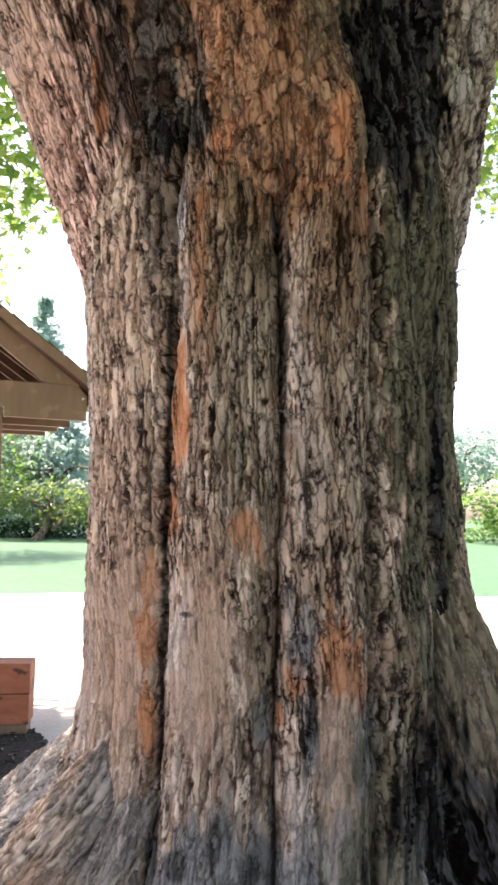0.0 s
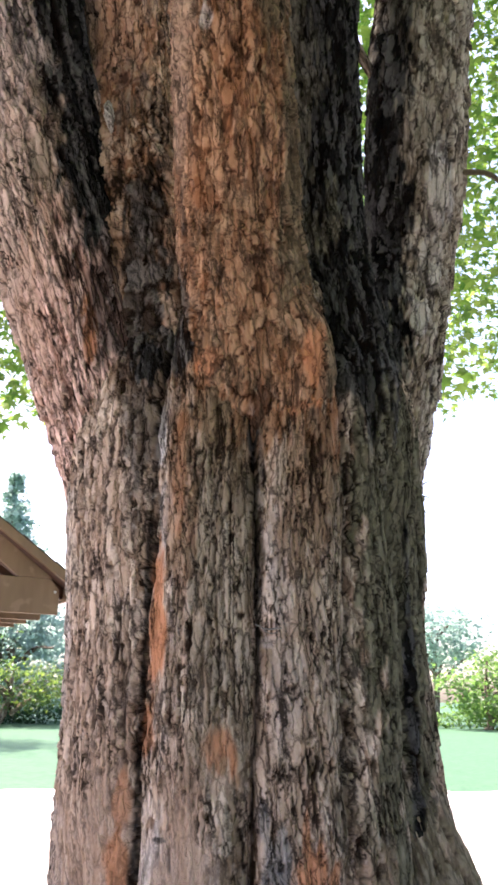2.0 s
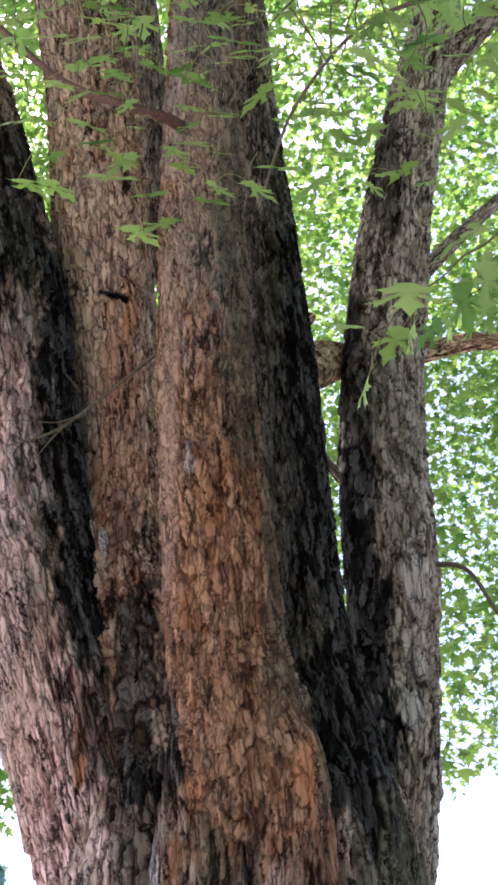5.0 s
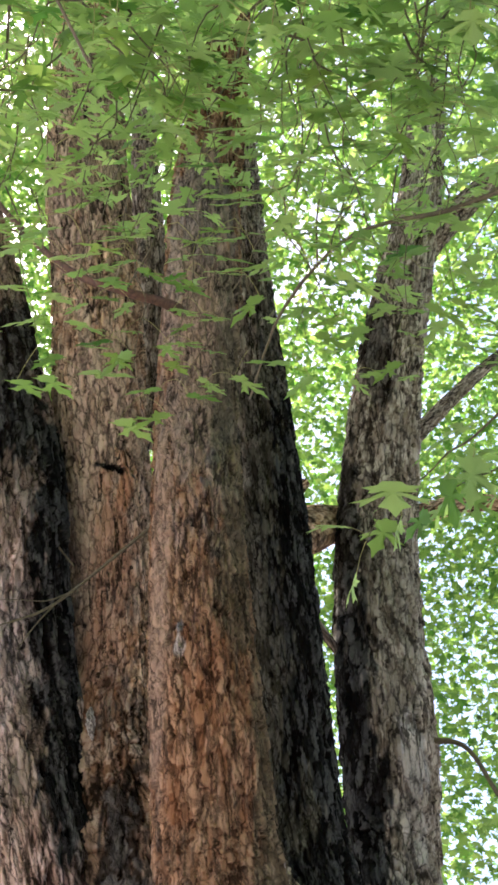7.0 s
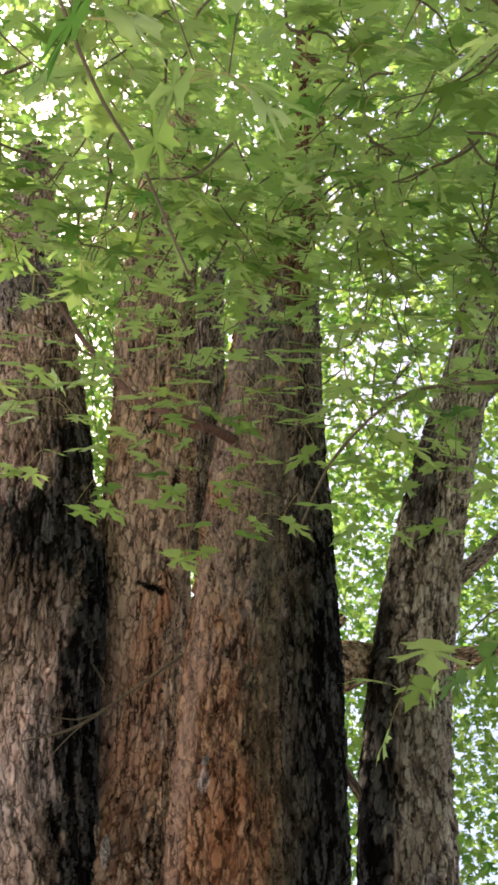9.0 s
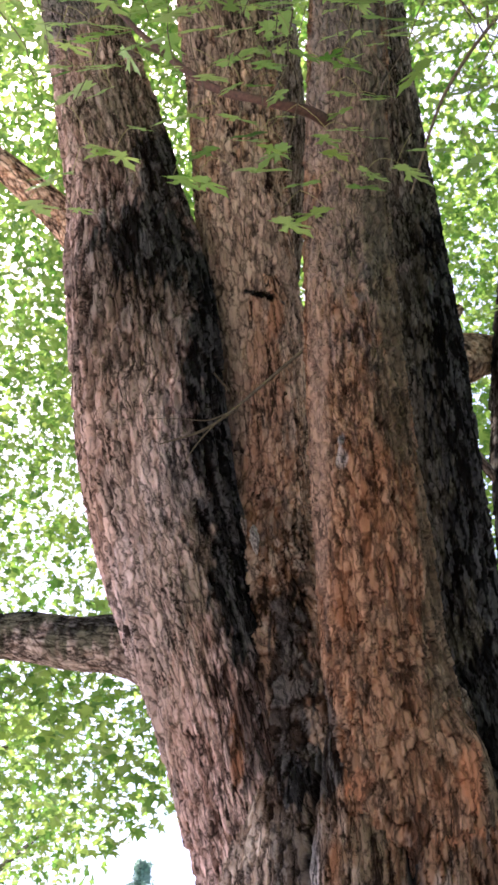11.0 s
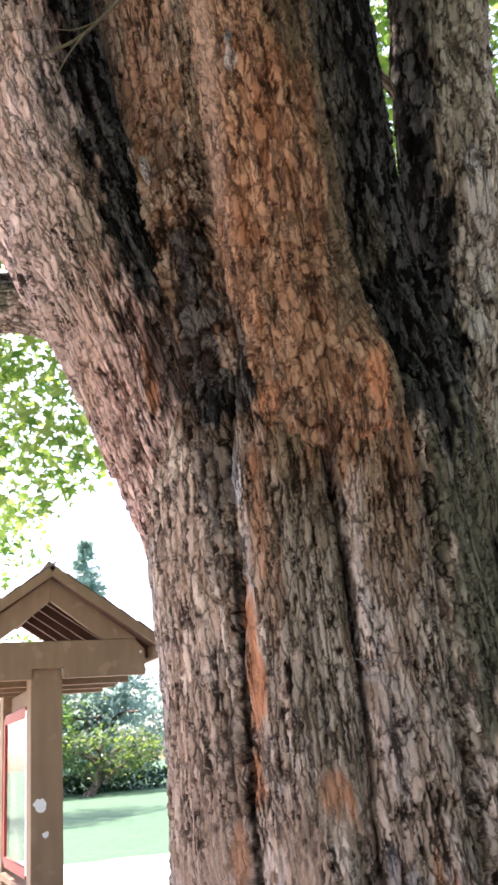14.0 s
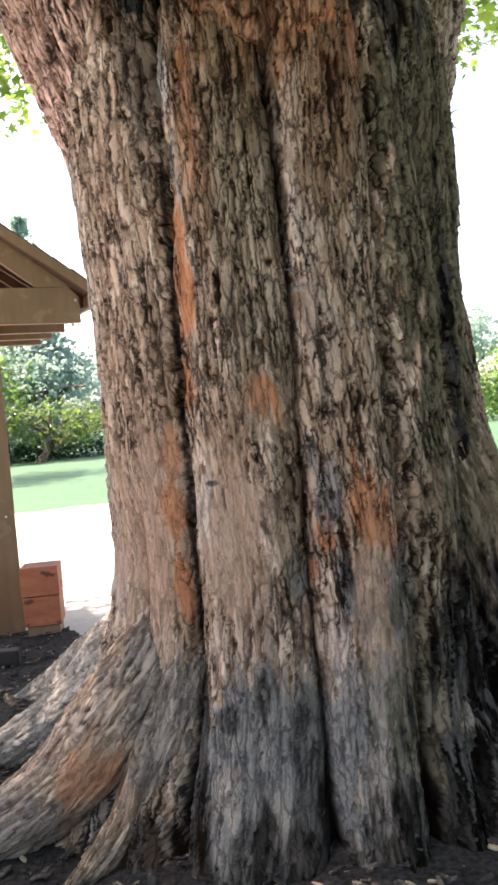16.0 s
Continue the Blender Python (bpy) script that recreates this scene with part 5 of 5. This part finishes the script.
bough_tree("crab_apple_tree", -10.6, 47, 3.1, 3.1, 0.95, 71, LEAF_SHADED, "small spreading tree with a forked trunk at the lawn's edge", count=2600, size=0.20, bend=0.30)
bough_tree("broadleaf_tree", -16.5, 50, 9.0, 4.5, 1.0, 72, LEAF_FAR, "rounded green tree beyond the lawn", count=2800, size=0.34)
bough_tree("broadleaf_tree", 15.8, 52, 4.3, 3.2, 0.5, 73, LEAF_FAR, "low bushy tree in sun beyond the drive", count=2600, size=0.30)
bough_tree("broadleaf_tree", 22.5, 55, 6.5, 4.0, 0.8, 75, LEAF_FAR, "bushy green tree at the far edge of the lawn", count=3000, size=0.34)
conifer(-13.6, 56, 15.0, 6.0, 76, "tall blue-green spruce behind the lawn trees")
bough_tree("conifer", -12.2, 54, 7.0, 5.6, 1.0, 77, NEEDLE_HAZED, "spreading blue-green conifer behind a smaller tree", category="conifer", count=7000, size=0.26, droop=0.8)
bough_tree("broadleaf_tree", 15.2, 62, 8.2, 3.4, 3.6, 78, NEEDLE_HAZED, "pale blue-green tree far behind the drive", count=2600, size=0.34)
bough_tree("broadleaf_tree", -16.5, 34, 16.0, 6.2, 7.5, 81, LEAF, "tall tree shading the lawn", count=3600, size=0.38)
hedge(-26, -6.2, 51, 1.15, 79, "dark evergreen hedge along the far side of the lawn", LEAF_HEDGE)
hedge(10, 30, 54, 1.2, 80, "low green hedge beyond the drive")


# ---------------------------------------------------------------- foliage that hangs in front of the stems
def fine_leaf(k, flat=False):
    """A maple leaf with a midrib fold, lobes that curl, and rings of vertices for a soft bend."""
    lv, _ = leaf_shape(True)
    rk = np.random.default_rng(200 + k)
    hub, rim = lv[0, :2], lv[1:, :2]
    n = len(rim)
    xy = np.vstack([hub[None], hub + 0.55 * (rim - hub), rim]) * (rk.uniform(0.85, 1.1), 1)
    bend, fold = rk.uniform(0.05, 0.25), rk.uniform(0.02, 0.28)
    if flat:
        bend, fold, xy = 0.1 * bend, 0.15 * fold, xy * (0.72, 1.1)
    z = -fold * np.abs(xy[:, 0]) ** 1.4 - bend * xy[:, 1] ** 2 + 0.02 * np.sin(7 * xy[:, 0] + k) + 0.02 * np.sin(9 * xy[:, 1] + 2 * k)
    tri = [(0, 1 + q, 1 + (q + 1) % n) for q in range(n)]
    for r in (0,):
        for q in range(n):
            a, b2 = 1 + r * n + q, 1 + r * n + (q + 1) % n
            tri += [(a, a + n, b2 + n), (a, b2 + n, b2)]
    return mesh_from("leaf", np.column_stack([xy, z]), np.array(tri), LEAF_NEAR if k % 4 else LEAF, True)


LEAF_MESHES = [fine_leaf(k) for k in range(8)]
HANGING_MESHES = [fine_leaf(k, True) for k in range(8)]


def tube_mesh(name, ctrl, n_round, n_along, mat):
    """A smooth thin twig."""
    c, _ = spline(ctrl, n_along)
    p, r = c[:, :3], c[:, 3]
    along = np.gradient(p, axis=0)
    along /= np.linalg.norm(along, axis=1)[:, None] + 1e-9
    aside = np.cross(along, (0.31, 0.2, 0.93))
    aside /= np.linalg.norm(aside, axis=1)[:, None] + 1e-9
    other = np.cross(along, aside)
    th = np.linspace(0, 2 * np.pi, n_round, endpoint=False)
    pos = p[:, None] + r[:, None, None] * (np.cos(th)[None, :, None] * aside[:, None] + np.sin(th)[None, :, None] * other[:, None])
    return grid_mesh(name, pos, mat)


def spray(start, end, sag, nodes, size, seed, thick=0.005, lean=1.0, hang=0.0):
    """A twig with leaves in pairs on thin stalks. Each leaf is a part of the twig."""
    rs = np.random.default_rng(seed)
    a, b = np.array(start, float), np.array(end, float)
    ctrl = [(*(a + (b - a) * s + (0, 0, -sag * s * s) + rs.normal(0, 0.02, 3) * (0 < s < 1)), thick * (1 - 0.75 * s)) for s in np.linspace(0, 1, 6)]
    twig = part("twig", tube_mesh("twig", ctrl, 6, 18, TWIG), TWIG, tree)
    c, _ = spline(ctrl, 60)
    for k in range(nodes):
        at = c[int(59 * (0.22 + 0.78 * k / max(1, nodes - 1))), :3]
        for s in (-1, 1):
            if rs.uniform() < 0.12:
                continue
            way = (b - a) / np.linalg.norm(b - a)
            side = np.cross(way, (0, 0, 1.0))
            side /= np.linalg.norm(side)
            out = 0.5 * way + s * side * rs.uniform(0.5, 1.1) + np.array((0, 0, rs.uniform(-0.3, 0.25)))
            out /= np.linalg.norm(out)
            reach = size * rs.uniform(0.5, 0.9)
            tipp = at + out * reach
            put_stalk(twig, at, tipp + (0, 0, -0.1 * reach))
            tip = out * (1 - 0.55 * lean) + np.array((0, -0.40 * lean, -rs.uniform(0.35, 0.9) * (0.35 + 0.65 * lean))) + rs.normal(0, 0.2, 3)
            tip /= np.linalg.norm(tip)
            tip = tip + hang * np.array((rs.choice((-1.0, 1.0)) * 1.2, 0.0, 0.0))
            tip /= np.linalg.norm(tip)
            loose = 1.0 - 0.5 * hang
            up = np.array((rs.normal(0, 0.16 * loose), rs.normal(0, 0.14 * loose) - 0.80 * lean - 0.1 * hang, 1.0 - 0.36 * lean - 0.15 * hang))
            up -= tip * (up @ tip)
            up /= np.linalg.norm(up)
            rot = Matrix(np.column_stack([np.cross(tip, up), tip, up]).tolist()).to_4x4()
            leaf = new("leaf", (HANGING_MESHES if hang else LEAF_MESHES)[rs.integers(0, 8)])
            leaf.parent = twig
            leaf.matrix_basis = Matrix.Translation((tipp + (0, 0, -0.1 * reach)).tolist()) @ rot @ Matrix.Scale(size * rs.uniform(0.7, 1.2), 4)
    return twig


STALK = tube_mesh("petiole", [(0, 0, 0, 0.0014), (0.0, 0.35, 0.10, 0.0011), (0.0, 0.7, 0.08, 0.0010), (0, 1, 0, 0.0012)], 4, 4, PETIOLE)


def put_stalk(twig, a, b):
    """The leaf stalk from a to b: one mesh, turned and stretched."""
    ob = new("petiole", STALK)
    ob.parent = twig
    turn = Vector((b - a).tolist()).to_track_quat("Y", "Z").to_matrix().to_4x4()
    ob.matrix_basis = Matrix.Translation(a.tolist()) @ turn @ Matrix.Diagonal((1, float(np.linalg.norm(b - a)), 0.15, 1))


def hanging(x, y, seed):
    """Height of the low leaf layer over the ground at each place."""
    return np.interp(y, [-1.2, -0.4, 0.0, 0.8, 1.4], [2.95, 3.45, 3.85, 4.28, 4.42]) + 0.05 * x


# twigs nearest the camera, with large pale leaves
spray((-0.36, -0.92, 3.20), (-0.12, -0.42, 2.95), 0.02, 5, 0.11, 321, 0.003, 0.55)
spray((0.10, -1.00, 3.25), (-0.08, -0.42, 2.95), 0.03, 5, 0.08, 302, 0.004, 0.7)
spray((-0.60, -0.95, 3.35), (-0.28, -0.45, 3.05), 0.03, 5, 0.075, 303, 0.004, 0.6)
spray((0.70, -0.90, 3.35), (0.30, -0.45, 3.10), 0.03, 5, 0.09, 304, 0.004, 0.65)
rg = np.random.default_rng(77)
for k in range(120):
    x, y = -1.25 + 2.6 * ((k * 0.618) % 1.0), rg.uniform(-0.75, 0.38)
    z = hanging(x, y, k) + rg.uniform(-0.1, 0.35)
    turn = rg.uniform(-0.9, 0.9)
    reach = rg.uniform(0.35, 0.6)
    spray((x - reach * math.sin(turn), y - 0.5 * reach * math.cos(turn), z + 0.12), (x, y, z), 0.05, int(rg.integers(5, 8)), rg.uniform(0.07, 0.11), 1310 + k, 0.004, rg.uniform(0.9, 1.1))
for k in range(84):
    x, y = -1.15 + 2.5 * ((k * 0.618 + 0.3) % 1.0), 0.35 + 1.05 * rg.uniform() ** 1.4
    z = hanging(x, y, k) + rg.uniform(-0.15, 0.15)
    reach = rg.uniform(0.3, 0.5)
    spray((x + rg.uniform(-0.3, 0.3), y - reach, z + 0.16), (x, y, z), 0.10, int(rg.integers(2, 5)), rg.uniform(0.09, 0.15), 1500 + k, 0.003, 1.0, 1.0)
# the bright bunch beside the outer stem
spray((0.96, 1.30, 4.02), (0.48, 1.46, 3.66), 0.06, 4, 0.15, 371, 0.005, 0.35)
spray((1.20, 1.60, 4.12), (0.64, 1.52, 3.86), 0.05, 5, 0.13, 372, 0.005, 0.35)
spray((1.36, 1.90, 4.36), (0.90, 1.62, 4.02), 0.06, 5, 0.12, 373, 0.005, 0.35)


def bare_twig(ctrl, label=""):
    return part("twig", tube_mesh("twig", ctrl, 7, 40, TWIG), TWIG, tree, label)


limb("branch", [(-0.13, 2.04, 5.70, 0.034), (-0.234, 1.83, 5.49, 0.028), (-0.42, 1.74, 5.45, 0.022), (-0.62, 1.75, 5.58, 0.022), (-0.755, 1.75, 5.71, 0.020), (-0.95, 1.75, 5.98, 0.018), (-1.17, 1.75, 6.33, 0.016), (-1.55, 1.70, 6.95, 0.012), (-2.1, 1.6, 7.7, 0.006)],
     14, 90, TWIG_RED, tree, "reddish brown side branch crossing another stem", 58, 0.02, 0.05, 0.004, 0.12)
bare_twig([(-0.95, 1.75, 5.98, 0.008), (-1.20, 1.60, 5.95, 0.006), (-1.55, 1.45, 6.0, 0.003)])
bare_twig([(-0.42, 1.74, 5.45, 0.006), (-0.30, 1.60, 5.62, 0.004), (-0.24, 1.50, 5.85, 0.002)])
bare_twig([(0.15, 1.55, 4.40, 0.004), (0.21, 1.33, 4.44, 0.005), (0.26, 1.17, 4.43, 0.006), (0.37, 1.01, 4.46, 0.006), (0.48, 0.89, 4.45, 0.006), (0.60, 0.79, 4.36, 0.007), (0.77, 0.63, 4.17, 0.008), (1.1, 0.3, 4.0, 0.009), (1.6, -0.4, 4.1, 0.012)], "thin drooping branch")
bare_twig([(0.37, 1.01, 4.46, 0.004), (0.37, 0.88, 4.58, 0.003), (0.40, 0.75, 4.66, 0.002)])
bare_twig([(0.44, -0.55, 4.02, 0.004), (0.47, -0.34, 4.02, 0.0045), (0.56, 0.10, 4.21, 0.004), (0.55, 0.3, 4.2, 0.002)])
bare_twig([(-0.50, -0.85, 3.25, 0.0032), (-0.29, -0.42, 3.04, 0.0028), (-0.20, -0.27, 3.02, 0.0024), (-0.13, -0.13, 2.99, 0.002)])
# dead twigs across the fork
bare_twig([(-0.20, 2.45, 4.66, 0.009), (-0.36, 2.50, 4.53, 0.008), (-0.60, 2.52, 4.27, 0.007), (-0.72, 2.48, 4.12, 0.006), (-0.88, 2.42, 4.00, 0.003)], "grey dead twig")
bare_twig([(-0.62, 2.52, 4.25, 0.004), (-0.70, 2.46, 4.16, 0.003), (-0.80, 2.40, 4.12, 0.002), (-0.95, 2.36, 4.09, 0.0015)])
bare_twig([(-0.66, 2.50, 4.19, 0.004), (-0.72, 2.46, 4.05, 0.003), (-0.78, 2.44, 3.90, 0.0015)])
bare_twig([(-0.60, 2.52, 4.28, 0.003), (-0.58, 2.48, 4.22, 0.002), (-0.62, 2.46, 4.18, 0.001)])
bare_twig([(-0.66, 2.70, 4.55, 0.005), (-0.78, 2.58, 4.66, 0.004), (-0.88, 2.50, 4.83, 0.002)], "grey dead twig")
limb("stub", [(0.29, 3.25, 5.56, 0.05), (0.36, 3.22, 5.72, 0.045), (0.415, 3.20, 5.84, 0.034), (0.445, 3.20, 5.93, 0.016), (0.448, 3.20, 5.945, 0.003)], 28, 60, BARK_GREY, tree, "broken branch stub with a raw orange tip", 63, 0.03, 0.08, 0.010, 0.1, {"worn": [(0.44, 5.92, 0.05, 0.06, 1.0)], "stain_shade": [(0.33, 5.65, 0.1, 0.14, 0.85)]})
# loose bark in the crevice between two stems
limb("bark_chip", [(-0.545, 2.99, 3.97, 0.007), (-0.535, 2.93, 3.90, 0.018), (-0.525, 2.92, 3.84, 0.022), (-0.515, 2.95, 3.79, 0.006)], 22, 40, BARK_ROOT, tree, "grey chip of loose bark", 61, 0.02, 0.05, 0.008, 0.2)
limb("bark_chip", [(-0.60, 2.98, 4.02, 0.006), (-0.585, 2.94, 3.96, 0.014), (-0.575, 2.96, 3.90, 0.004)], 18, 30, BARK_GREY, tree, "", 62, 0.02, 0.05, 0.008, 0.2)
# splinters at the fork of the outer stem
for k in range(3):
    x, z = 0.82 + 0.01 * k, 2.42 + 0.03 * k
    bare_twig([(x, 3.68, z, 0.005), (x + 0.04, 3.62, z + 0.03 * (k % 3 - 1), 0.003), (x + 0.07, 3.60, z + 0.05 * (k % 3 - 1) - 0.02, 0.001)])
# a wisp of cobweb and bark fibre across the second furrow
wisp = part("cobweb", tube_mesh("cobweb", [(0.10, 2.965, 1.822, 0.002), (0.14, 2.945, 1.806, 0.003), (0.19, 2.937, 1.809, 0.0035), (0.235, 2.940, 1.802, 0.004), (0.275, 2.955, 1.820, 0.002)], 6, 24, PAPER_GREY), PAPER_GREY, tree, "grey cobweb across a furrow")
for k in range(4):
    part("strand", tube_mesh("strand", [(0.11 + 0.05 * k, 2.955, 1.82 - 0.01 * k, 0.0015), (0.15 + 0.05 * k, 2.938, 1.79 + 0.012 * k, 0.002), (0.19 + 0.04 * k, 2.942, 1.80 + 0.015 * (k % 2), 0.001)], 5, 10, PAPER_GREY), PAPER_GREY, wisp)
